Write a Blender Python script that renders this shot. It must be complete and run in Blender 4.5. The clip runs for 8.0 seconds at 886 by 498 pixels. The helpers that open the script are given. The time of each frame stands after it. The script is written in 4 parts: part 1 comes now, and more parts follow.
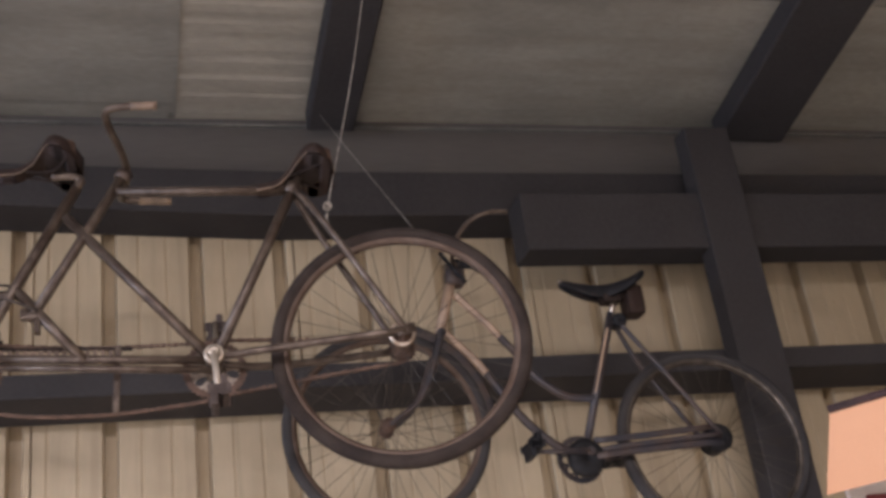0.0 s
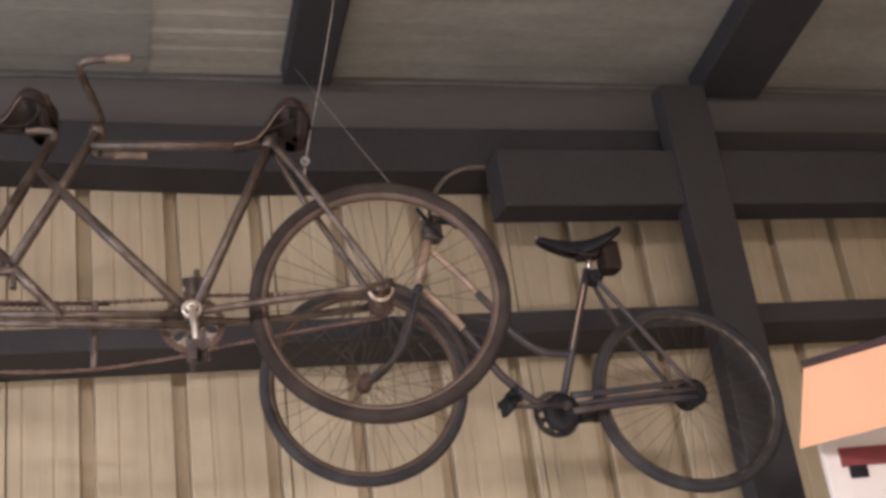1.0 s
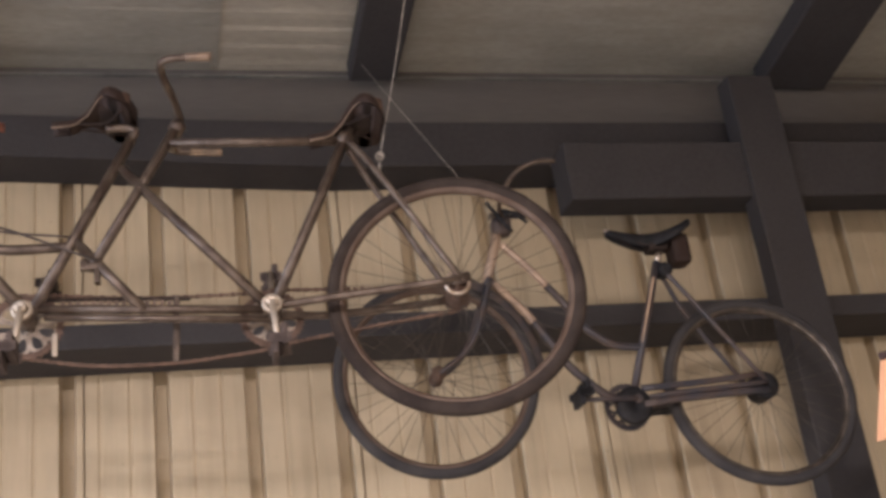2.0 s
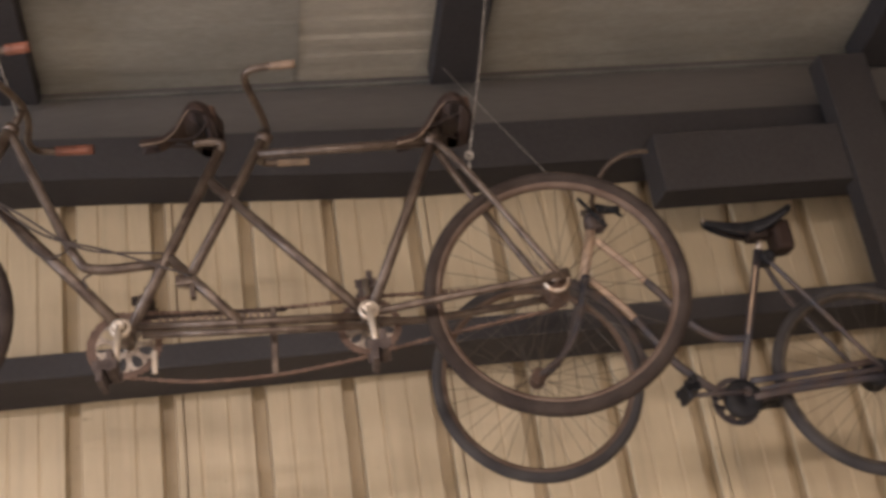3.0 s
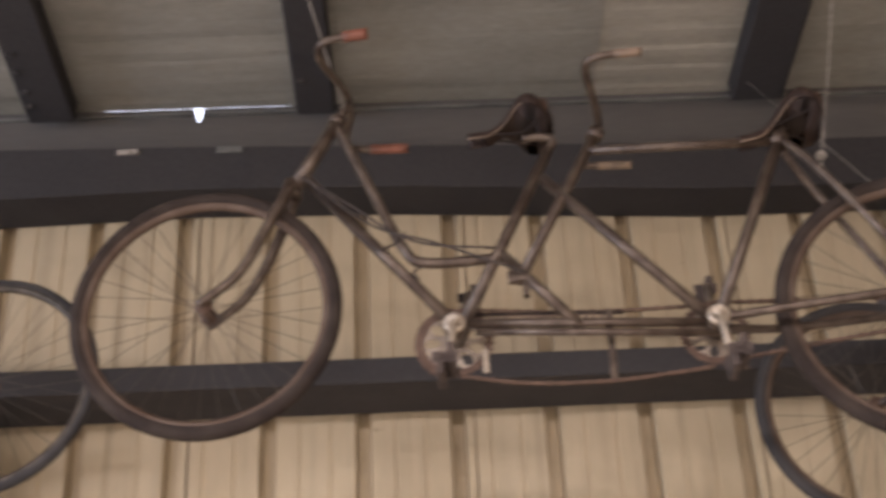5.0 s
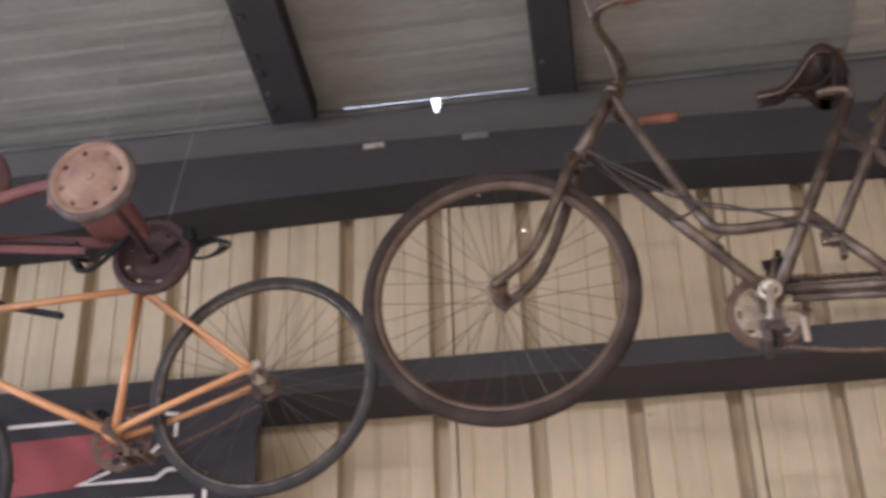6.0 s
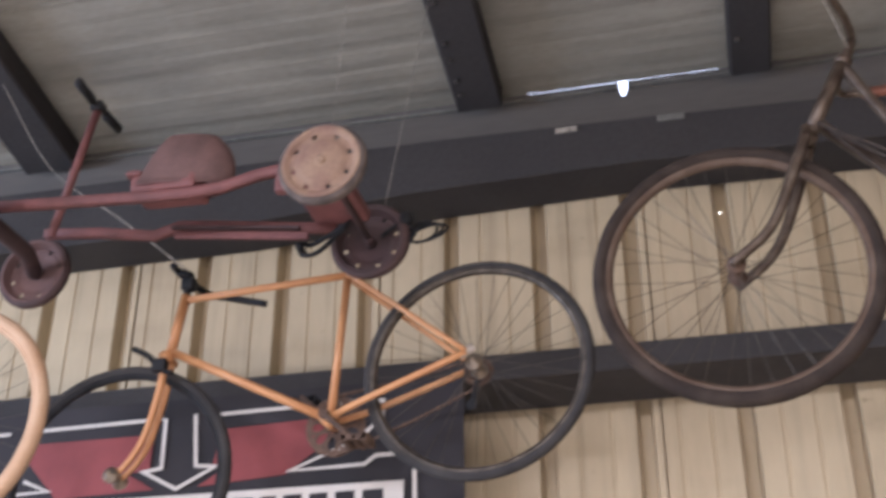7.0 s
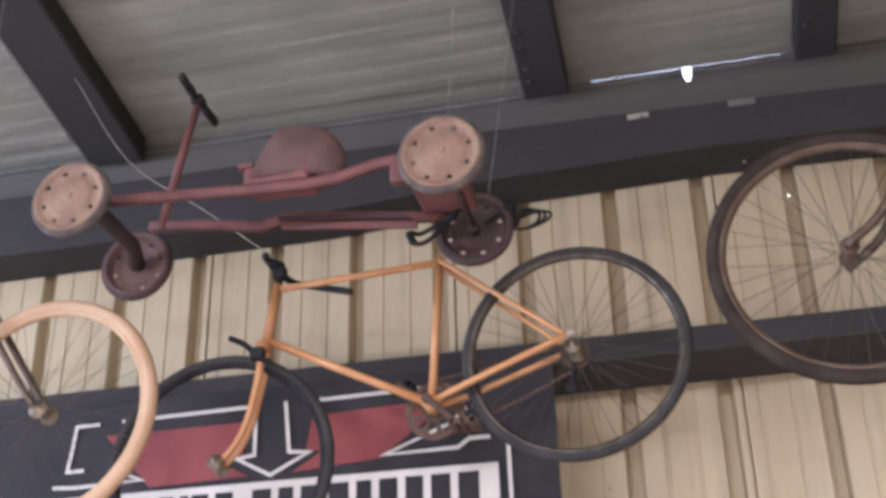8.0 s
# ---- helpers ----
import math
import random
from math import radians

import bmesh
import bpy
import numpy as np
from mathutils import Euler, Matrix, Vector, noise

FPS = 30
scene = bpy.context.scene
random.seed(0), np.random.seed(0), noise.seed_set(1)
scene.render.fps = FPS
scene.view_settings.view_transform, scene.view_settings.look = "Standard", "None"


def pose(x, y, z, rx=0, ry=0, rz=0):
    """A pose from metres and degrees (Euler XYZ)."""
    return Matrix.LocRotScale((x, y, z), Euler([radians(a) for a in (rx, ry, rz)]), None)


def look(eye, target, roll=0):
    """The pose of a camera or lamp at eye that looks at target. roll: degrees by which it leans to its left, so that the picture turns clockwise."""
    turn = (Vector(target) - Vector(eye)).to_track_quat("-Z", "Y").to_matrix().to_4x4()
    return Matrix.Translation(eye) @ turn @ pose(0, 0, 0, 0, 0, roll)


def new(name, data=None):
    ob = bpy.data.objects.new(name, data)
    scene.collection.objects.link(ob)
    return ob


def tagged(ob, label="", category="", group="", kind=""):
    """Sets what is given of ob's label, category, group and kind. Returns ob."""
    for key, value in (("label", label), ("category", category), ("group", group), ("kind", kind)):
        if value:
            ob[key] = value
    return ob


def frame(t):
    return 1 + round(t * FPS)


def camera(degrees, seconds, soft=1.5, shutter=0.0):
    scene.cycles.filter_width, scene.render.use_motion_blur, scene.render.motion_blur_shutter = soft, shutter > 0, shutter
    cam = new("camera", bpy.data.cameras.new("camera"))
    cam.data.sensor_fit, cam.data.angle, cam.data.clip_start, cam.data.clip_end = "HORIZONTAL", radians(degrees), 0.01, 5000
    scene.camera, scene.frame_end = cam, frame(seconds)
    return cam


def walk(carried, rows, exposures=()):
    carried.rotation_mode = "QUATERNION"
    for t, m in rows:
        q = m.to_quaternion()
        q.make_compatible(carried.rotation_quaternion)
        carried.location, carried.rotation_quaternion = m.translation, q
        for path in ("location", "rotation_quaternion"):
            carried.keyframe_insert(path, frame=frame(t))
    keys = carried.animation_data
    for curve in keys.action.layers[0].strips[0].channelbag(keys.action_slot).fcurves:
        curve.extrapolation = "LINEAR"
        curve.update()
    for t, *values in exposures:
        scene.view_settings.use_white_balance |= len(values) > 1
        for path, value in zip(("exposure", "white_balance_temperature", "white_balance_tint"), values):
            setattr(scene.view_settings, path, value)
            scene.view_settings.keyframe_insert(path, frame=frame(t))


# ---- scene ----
cam = camera(40.8, 8.0, soft=3.4, shutter=0.5)
EXPO = 0.0
METRES, EYE, TILT, LEAN, TURN = 1.75, 1.6, 0.0, 0.0, -17.0
ROWS = [
    (0.0, 0.0, 0.0, 0.0, 3.31, 24.8, 7.18),
    (0.5, -0.0048, 0.0046, -0.0004, 1.93, 23.52, 7.27),
    (1.0, -0.0092, 0.0019, -0.0002, 2.04, 22.57, 7.59),
    (2.5, -0.0644, -0.0082, -0.0007, 6.37, 22.83, 7.49),
    (3.0, -0.0764, 0.0315, 0.005, 9.12, 23.7, 8.25),
    (3.5, -0.0913, 0.0924, 0.0043, 11.89, 25.61, 5.58),
    (4.0, -0.12, 0.1494, 0.0047, 12.29, 26.91, 4.19),
    (5.5, -0.4171, 0.102, -0.0094, 21.06, 27.3, 2.01),
    (6.0, -0.4996, 0.1277, -0.001, 25.28, 27.65, 1.79),
    (6.5, -0.5661, 0.1273, -0.0083, 27.03, 28.64, 0.35),
    (7.0, -0.6566, 0.0797, -0.0109, 30.38, 27.67, 0.04),
    (7.5, -0.7346, 0.0026, -0.0141, 30.26, 25.23, 1.08),
    (8.0, -0.8024, -0.0482, -0.0227, 29.93, 26.9, 1.29),
]
walk(cam, [(t, pose(0, 0, EYE, TILT, LEAN, TURN) @ pose(METRES * x, METRES * y, METRES * z, 90 + pitch, roll, yaw)) for t, x, y, z, yaw, pitch, roll in ROWS],
     exposures=[(0.0, EXPO - 0.18, 5650, 17), (0.5, EXPO, 5750, 17), (1.0, EXPO + 0.09, 5800, 17), (2.5, EXPO + 0.05, 6150, 17), (3.5, EXPO - 0.1, 6450, 17), (4.0, EXPO - 0.17, 6450, 17), (5.5, EXPO + 0.03, 5800, 17), (6.5, EXPO + 0.06, 5550, 16), (8.0, EXPO + 0.12, 5500, 15)])

# ---- world and lights ----
world = bpy.data.worlds.new("world")
scene.world = world
world.use_nodes = True
sky = world.node_tree.nodes.new("ShaderNodeTexSky")
sky.sky_type, sky.sun_disc = "NISHITA", False
sky.sun_elevation, sky.sun_rotation = radians(40), radians(200)
world.node_tree.links.new(sky.outputs[0], world.node_tree.nodes["Background"].inputs[0])
world.node_tree.nodes["Background"].inputs[1].default_value = 0.08

WALL = 4.09      # inner face of the ribbed wall, at the ribs' pans
EAVE_Y, EAVE_Z, SLOPE = 4.10, 4.13, math.tan(radians(10))


def roof_z(y):
    return EAVE_Z + (EAVE_Y - y) * SLOPE


def hall_lamp(name, x, y, z, sx, sy, watts, colour, rx=0):
    data = bpy.data.lights.new(name, "AREA")
    data.shape, data.size, data.size_y, data.energy, data.color = "RECTANGLE", sx, sy, watts, colour
    ob = new(name, data)
    ob.matrix_world = pose(x, y, z, rx)
    return ob


hall_lamp("lamp_light", 0.0, -2.6, 3.4, 2.6, 0.8, 610, (1.0, 0.85, 0.74), 6)
hall_lamp("lamp_light", -4.2, -2.6, 3.4, 2.6, 0.8, 580, (1.0, 0.94, 0.95), 6)
# tubes of the row under the roof nearer the wall
hall_lamp("tube_light", 0.9, 1.3, 4.40, 3.0, 0.25, 14, (1.0, 0.85, 0.74))
hall_lamp("tube_light", -3.4, 1.3, 4.40, 3.0, 0.25, 14, (1.0, 0.94, 0.95))
# unseen bluish lamp, added to brighten roof and rafter at the west end
west_fill = hall_lamp("west_fill_light", 0, 0, 0, 2.6, 1.9, 290, (0.80, 0.88, 1.0))
west_fill.matrix_world = look((-7.98, 0.5, 2.6), (-2.2, 2.4, 3.9))


# ---- materials ----
def material(name, colour, rough=0.6, metal=0.0, var=0.25, scale=6.0, bump=0.15, fine=60.0, second=None, blot=0.5, stretch=(1, 1, 1)):
    """Two scales of variation over a base colour: grain, and blotches towards a second colour."""
    m = bpy.data.materials.new(name)
    m.use_nodes = True
    nt = m.node_tree
    bs = nt.nodes["Principled BSDF"]
    tc = nt.nodes.new("ShaderNodeTexCoord")
    mp = nt.nodes.new("ShaderNodeMapping")
    mp.inputs["Scale"].default_value = stretch
    nt.links.new(tc.outputs["Object"], mp.inputs[0])
    big = nt.nodes.new("ShaderNodeTexNoise")
    big.inputs["Scale"].default_value, big.inputs["Detail"].default_value = scale, 6
    small = nt.nodes.new("ShaderNodeTexNoise")
    small.inputs["Scale"].default_value, small.inputs["Detail"].default_value = fine, 4
    for n in (big, small):
        nt.links.new(mp.outputs[0], n.inputs["Vector"])
    ramp = nt.nodes.new("ShaderNodeValToRGB")
    second = second or tuple(c * 0.5 for c in colour)
    ramp.color_ramp.elements[0].position, ramp.color_ramp.elements[1].position = 0.5 - 0.25 * blot, 0.5 + 0.3 * blot
    ramp.color_ramp.elements[0].color, ramp.color_ramp.elements[1].color = (*second, 1), (*colour, 1)
    nt.links.new(big.outputs[0], ramp.inputs[0])
    hsv = nt.nodes.new("ShaderNodeHueSaturation")
    nt.links.new(ramp.outputs[0], hsv.inputs["Color"])
    val = nt.nodes.new("ShaderNodeMapRange")
    val.inputs[3].default_value, val.inputs[4].default_value = 1 - var, 1 + var
    nt.links.new(small.outputs[0], val.inputs[0])
    nt.links.new(val.outputs[0], hsv.inputs["Value"])
    nt.links.new(hsv.outputs[0], bs.inputs["Base Color"])
    rr = nt.nodes.new("ShaderNodeMapRange")
    rr.inputs[3].default_value, rr.inputs[4].default_value = min(1, rough + 0.15), max(0.05, rough - 0.15)
    nt.links.new(big.outputs[0], rr.inputs[0])
    nt.links.new(rr.outputs[0], bs.inputs["Roughness"])
    bs.inputs["Metallic"].default_value = metal
    if bump:
        bp = nt.nodes.new("ShaderNodeBump")
        bp.inputs["Strength"].default_value, bp.inputs["Distance"].default_value = bump, 0.004
        nt.links.new(small.outputs[0], bp.inputs["Height"])
        nt.links.new(bp.outputs[0], bs.inputs["Normal"])
    return m


def glowing(name, colour, strength):
    m = bpy.data.materials.new(name)
    m.use_nodes = True
    bs = m.node_tree.nodes["Principled BSDF"]
    bs.inputs["Emission Color"].default_value, bs.inputs["Emission Strength"].default_value = (*colour, 1), strength
    return m


SHEET = material("cream_sheet", (0.55, 0.462, 0.308), 0.5, 0, 0.09, 2.6, 0.04, 42, (0.440, 0.350, 0.222), 1.1, (1, 1, 0.3))


def add_grime(m, colour, layers):
    """Dirt over a base colour; each layer: stretch of the noise, scale, where it begins and ends, strength."""
    nt = m.node_tree
    bs = nt.nodes["Principled BSDF"]
    tc = nt.nodes.new("ShaderNodeTexCoord")
    last = bs.inputs["Base Color"].links[0].from_socket
    for stretch, scale, begin, end, strength in layers:
        mp = nt.nodes.new("ShaderNodeMapping")
        mp.inputs["Scale"].default_value = stretch
        nt.links.new(tc.outputs["Object"], mp.inputs[0])
        n = nt.nodes.new("ShaderNodeTexNoise")
        n.inputs["Scale"].default_value, n.inputs["Detail"].default_value = scale, 5
        nt.links.new(mp.outputs[0], n.inputs["Vector"])
        r = nt.nodes.new("ShaderNodeMapRange")
        r.inputs[1].default_value, r.inputs[2].default_value, r.inputs[4].default_value = begin, end, strength
        nt.links.new(n.outputs[0], r.inputs[0])
        mix = nt.nodes.new("ShaderNodeMixRGB")
        mix.inputs[2].default_value = (*colour, 1)
        nt.links.new(r.outputs[0], mix.inputs[0])
        nt.links.new(last, mix.inputs[1])
        last = mix.outputs[0]
    nt.links.new(last, bs.inputs["Base Color"])


# rain streaks, smears and small rust specks on the sheet
add_grime(SHEET, (0.22, 0.165, 0.10), (((9, 1, 0.35), 2.0, 0.52, 0.78, 0.42), ((0.8, 1, 2.2), 2.4, 0.55, 0.80, 0.30), ((1, 1, 1), 30.0, 0.70, 0.76, 0.45)))
ROOF = material("roof_sheet", (0.35, 0.33, 0.275), 0.8, 0, 0.22, 4.0, 0.25, 60, (0.235, 0.222, 0.185), 0.8, (0.4, 1, 1))
ROOF_NEWER = material("newer_roof_sheet", (0.43, 0.395, 0.315), 0.75, 0, 0.2, 4.0, 0.25, 60, (0.33, 0.30, 0.24), 0.8, (0.4, 1, 1))
add_grime(ROOF, (0.16, 0.145, 0.12), (((0.5, 6, 6), 2.0, 0.50, 0.75, 0.40), ((1, 1, 1), 1.3, 0.50, 0.75, 0.30)))
CLOSER = material("dull_grey_flashing", (0.134, 0.123, 0.111), 0.75, 0, 0.14, 5.0, 0.1, 70, (0.110, 0.101, 0.092), 0.9, (0.16, 1, 1))
STRIP = material("grey_sealing_strip", (0.22, 0.215, 0.19), 0.7, 0, 0.3, 4, 0.1, 40, (0.12, 0.12, 0.11), 0.8)
STEEL = material("dark_steel", (0.049, 0.046, 0.046), 0.75, 0, 0.25, 3, 0.12, 60, (0.042, 0.039, 0.039), 0.8)
BOLT = material("worn_bolt_steel", (0.28, 0.26, 0.25), 0.4, 0.8, 0.2, 30, 0, 100)
CONCRETE = material("concrete", (0.46, 0.435, 0.40), 0.85, 0, 0.1, 1.5, 0.2, 40, (0.38, 0.36, 0.33), 0.9)


# ---- geometry helpers ----
def mesh_of(name, bm, mat, smooth=False):
    me = bpy.data.meshes.new(name)
    bmesh.ops.recalc_face_normals(bm, faces=bm.faces)
    bm.to_mesh(me)
    bm.free()
    me.materials.append(mat)
    if smooth:
        for p in me.polygons:
            p.use_smooth = True
    return me


def part(name, bm, mat, parent=None, label="", smooth=False):
    ob = new(name, mesh_of(name, bm, mat, smooth))
    ob.parent = parent
    return tagged(ob, label)


def box(bm, x0, x1, y0, y1, z0, z1, bev=0.0):
    r = bmesh.ops.create_cube(bm, size=1.0, matrix=Matrix.Translation(((x0 + x1) / 2, (y0 + y1) / 2, (z0 + z1) / 2)) @ Matrix.Diagonal((abs(x1 - x0), abs(y1 - y0), abs(z1 - z0), 1)))
    if bev:
        es = list({e for v in r["verts"] for e in v.link_edges})
        bmesh.ops.bevel(bm, geom=es, offset=bev, segments=2, affect="EDGES", profile=0.6)
    return bm


def extrude_profile(bm, pts, along0, along1, place):
    """A closed outline pts (a, b) swept from along0 to along1; place(a, b, s) gives the point."""
    a = [bm.verts.new(place(p, q, along0)) for p, q in pts]
    b = [bm.verts.new(place(p, q, along1)) for p, q in pts]
    n = len(pts)
    for i in range(n):
        bm.faces.new((a[i], a[(i + 1) % n], b[(i + 1) % n], b[i]))
    bm.faces.new(a)
    bm.faces.new(list(reversed(b)))
    return bm


# ---- the hall ----
X0, X1, Y0 = -8.0, 7.0, -7.0
TOP = 4.05
RIB, RIB_X = 0.3113, -0.331      # pitch of the wall ribs, and one rib's middle


def ribbed_wall():
    """Trapezoid-ribbed sheet: pans towards the hall, grooves pressed away from it, two small beads on each pan."""
    bm = bmesh.new()
    pts = []
    k = math.floor((X0 - RIB_X) / RIB)
    while RIB_X + k * RIB < X1:
        c = RIB_X + k * RIB
        pts += [(c - 0.029, 0.0), (c - 0.025, 0.006), (c - 0.020, 0.060), (c + 0.020, 0.060), (c + 0.025, 0.006), (c + 0.029, 0.0)]
        if k % 3 == 0:
            pts += [(c + 0.046, 0.0), (c + 0.047, -0.004), (c + 0.050, -0.004), (c + 0.051, 0.026), (c + 0.056, 0.026), (c + 0.057, 0.0)]
        for b in (0.105, 0.205):
            pts += [(c + b - 0.006, 0.0), (c + b - 0.003, 0.004), (c + b + 0.003, 0.004), (c + b + 0.006, 0.0)]
        k += 1
    lo = [bm.verts.new((x, WALL + y, 0.0)) for x, y in pts]
    hi = [bm.verts.new((x, WALL + y, TOP)) for x, y in pts]
    lob = [bm.verts.new((x, WALL + y + 0.03, 0.0)) for x, y in pts]
    hib = [bm.verts.new((x, WALL + y + 0.03, TOP)) for x, y in pts]
    for i in range(len(pts) - 1):
        bm.faces.new((lo[i], lo[i + 1], hi[i + 1], hi[i]))
        bm.faces.new((lob[i], lob[i + 1], hib[i + 1], hib[i]))
        bm.faces.new((hi[i], hi[i + 1], hib[i + 1], hib[i]))
    w = part("wall_north", bm, SHEET)
    return tagged(w, "cream ribbed steel sheet wall, dusty and stained", "wall", kind="structure")


ribbed_wall()


def plain_wall(name, *b):
    return tagged(part(name, box(bmesh.new(), *b), SHEET), "cream steel sheet wall of the hall", "wall", kind="structure")


# west wall out of view, with a window opening added for the fill lamp
for b in ((Y0, -0.9, 0, 5.9), (1.9, WALL, 0, 5.9), (-0.9, 1.9, 0, 1.6), (-0.9, 1.9, 3.6, 5.9)):
    plain_wall("wall_west", X0 - 0.1, X0, *b)
win = tagged(part("added_window_1", box(bmesh.new(), X0 - 0.09, X0 - 0.03, 0.47, 0.53, 1.6, 3.6), STEEL), "dark steel bar in a window added to the unseen end wall", "window", kind="structure")
plain_wall("wall_east", X1, X1 + 0.1, Y0, WALL, 0, 5.9)
plain_wall("wall_south", X0, X1, Y0 - 0.1, Y0, 0, 5.9)
tagged(part("floor", box(bmesh.new(), X0, X1, Y0, WALL, -0.1, 0.0), CONCRETE), "grey concrete floor of the hall", "floor", kind="structure")


def roof():
    """Ribbed sheets side by side, each with its own depth of ribs and a lapped edge."""
    bm = bmesh.new()
    for i, (xa, xb, deep, step) in enumerate(((X0, -3.35, 1.6, 0.0), (-3.35, -1.73, 1.2, 0.004), (-1.73, -0.79, 0.9, 0.0), (-0.79, 0.205, 0.5, 0.004), (0.205, 0.80, 1.9, 0.0), (0.80, X1, 0.4, 0.004))):
        y, k, ys = WALL + 0.005, 0, []
        while y > Y0 - 0.1:
            h = (0.0010 + 0.0022 * random.random()) * deep
            if k % 9 == 8:
                ys += [(y, 0.0), (y - 0.004, 0.012), (y - 0.012, 0.012)]
            ys += [(y - 0.014, 0.0), (y - 0.050, 0.0), (y - 0.064, h), (y - 0.080, h)]
            y -= 0.094
            k += 1
        xe = xb + (0.03 if step else 0.0)
        n = max(2, int((xe - xa) / 0.35))
        xs = [xa + (xe - xa) * j / n for j in range(n + 1)]
        sag = [[0.0012 * random.uniform(-1, 1) if yy < 4.0 else step for yy, d in ys] for _ in xs]
        lo = [[bm.verts.new((x, yy, roof_z(yy) + d - step + g)) for (yy, d), g in zip(ys, gs)] for x, gs in zip(xs, sag)]
        hi = [[bm.verts.new((x, yy, roof_z(yy) + 0.06)) for yy, d in ys] for x in (xa, xe)]
        for a, b in zip(lo, lo[1:]):
            for j in range(len(ys) - 1):
                f = bm.faces.new((a[j], a[j + 1], b[j + 1], b[j]))
                f.material_index = 1 if i == 4 else 0
        for j in range(len(ys) - 1):
            bm.faces.new((hi[0][j], hi[0][j + 1], hi[1][j + 1], hi[1][j]))
            bm.faces.new((lo[0][j], lo[0][j + 1], hi[0][j + 1], hi[0][j]))
            bm.faces.new((lo[-1][j], lo[-1][j + 1], hi[1][j + 1], hi[1][j]))
    ob = part("ceiling", bm, ROOF)
    ob.data.materials.append(ROOF_NEWER)
    return tagged(ob, "grey-brown corrugated roof sheeting seen from below", "roof", kind="structure")


roof()


def rafter(x0, x1, depth, bolts=()):
    """Box-section rafter with rounded lower edges under the roof, running down to the eaves beam."""
    c = 0.008
    prof = [(x0, 0), (x1, 0), (x1, depth - c), (x1 - c, depth), (x0 + c, depth), (x0, depth - c)]
    bm = extrude_profile(bmesh.new(), prof, WALL - 0.07, Y0, lambda a, b, s: (a, s, roof_z(s) - 0.012 - b))
    r = tagged(part("rafter", bm, STEEL), "dark painted steel rafter under the roof", "beam", "rafters of the hall", "structure")
    for y in bolts:
        z = roof_z(y) - 0.012 - depth
        for x in (x0 + 0.03,):
            part("metal_speck", box(bmesh.new(), x - 0.008, x + 0.008, y - 0.008, y + 0.008, z - 0.009, z + 0.001, 0.002), BOLT, r)
    return r


for a, b, d, bolts in ((2.530, 2.853, 0.10, ()), (0.738, 0.930, 0.08, ()), (-0.868, -0.725, 0.08, (3.85,)), (-1.846, -1.678, 0.08, (3.50, 3.68, 3.76, 3.86, 3.93)), (-3.600, -3.375, 0.10, ())):
    rafter(a, b, d, bolts)

# flashing between the wall's top and the roof, with a slit and a notch where daylight shows
for a, b, top in ((X0, -1.60, 4.16), (-1.60, -1.259, 4.1343), (-1.259, -1.252, 4.092), (-1.252, -1.236, 4.075), (-1.236, -1.229, 4.092), (-1.229, -0.90, 4.1346), (-0.90, X1, 4.16)):
    tagged(part("trim", box(bmesh.new(), a, b, WALL - 0.006, WALL + 0.09, 4.046, top), CLOSER), "sheet flashing at the wall's top", "trim", kind="structure")

for a, b in ((X0, -1.268), (-1.218, X1)):
    tagged(part("trim", box(bmesh.new(), a, b, 4.066, 4.083, 4.097, 4.107), STRIP), "grey sealing strip under the roof edge", "trim", kind="structure")

# eaves beam, girt and column
def channel(name, x0, x1, y0, y1, z0, z1, label):
    bm = box(bmesh.new(), x0, x1, y0, y1, z0, z1, 0.006)
    return tagged(part(name, bm, STEEL), label, "beam", kind="structure")


bm = bmesh.new()
cols = [[bm.verts.new((x, y, z)) for y, z in ((3.88, low), (WALL - 0.005, low), (WALL - 0.005, top), (3.88, top))]
        for x, low, top in ((X0, 3.590, 3.855), (-2.6, 3.606, 3.853), (-1.95, 3.650, 3.850), (-1.2, 3.667, 3.836), (-0.5, 3.652, 3.815), (0.1, 3.622, 3.797), (0.6, 3.600, 3.785), (X1, 3.600, 3.785))]
for a, b in zip(cols, cols[1:]):
    for k in range(4):
        bm.faces.new((a[k], a[(k + 1) % 4], b[(k + 1) % 4], b[k]))
bm.faces.new(cols[0])
bm.faces.new(list(reversed(cols[-1])))
tagged(part("eaves_beam", bm, STEEL), "dark steel eaves beam along the wall top", "beam", kind="structure")
channel("eaves_beam", 1.462, 4.2, 3.72, 3.876, 3.375, 3.61, "short dark steel box beam before the eaves beam")
tagged(part("trim", box(bmesh.new(), X0, X1, 4.055, 4.083, 3.79, 4.045), CLOSER), "grey-brown closing sheet over the eaves beam", "trim", kind="structure")
channel("wall_girt", X0, X1, 3.80, WALL - 0.003, 2.908, 2.991, "dark brown steel girt across the ribbed wall")
channel("column", 2.195, 2.388, 3.70, 3.797, 0.0, 3.9, "dark steel column before the ribbed wall")

# ---- more materials ----
RUST = material("rusty_frame_paint", (0.150, 0.116, 0.088), 0.36, 0.45, 0.45, 22, 0.4, 140, (0.060, 0.041, 0.030), 0.6)
RUSTY = material("brown_rust", (0.15, 0.092, 0.062), 0.8, 0.1, 0.3, 20, 0.4, 220, (0.07, 0.042, 0.029), 0.8)
BRIGHT = material("polished_steel", (0.56, 0.50, 0.42), 0.4, 0.6, 0.15, 25, 0.1, 150, (0.50, 0.42, 0.32), 0.7)
CHROME = material("dull_chrome", (0.55, 0.50, 0.43), 0.35, 0.9, 0.2, 25, 0.1, 150, (0.30, 0.22, 0.15), 0.7)
TYRE = material("dusty_tyre", (0.048, 0.036, 0.028), 0.85, 0, 0.35, 16, 0.4, 160, (0.027, 0.020, 0.017), 0.7)
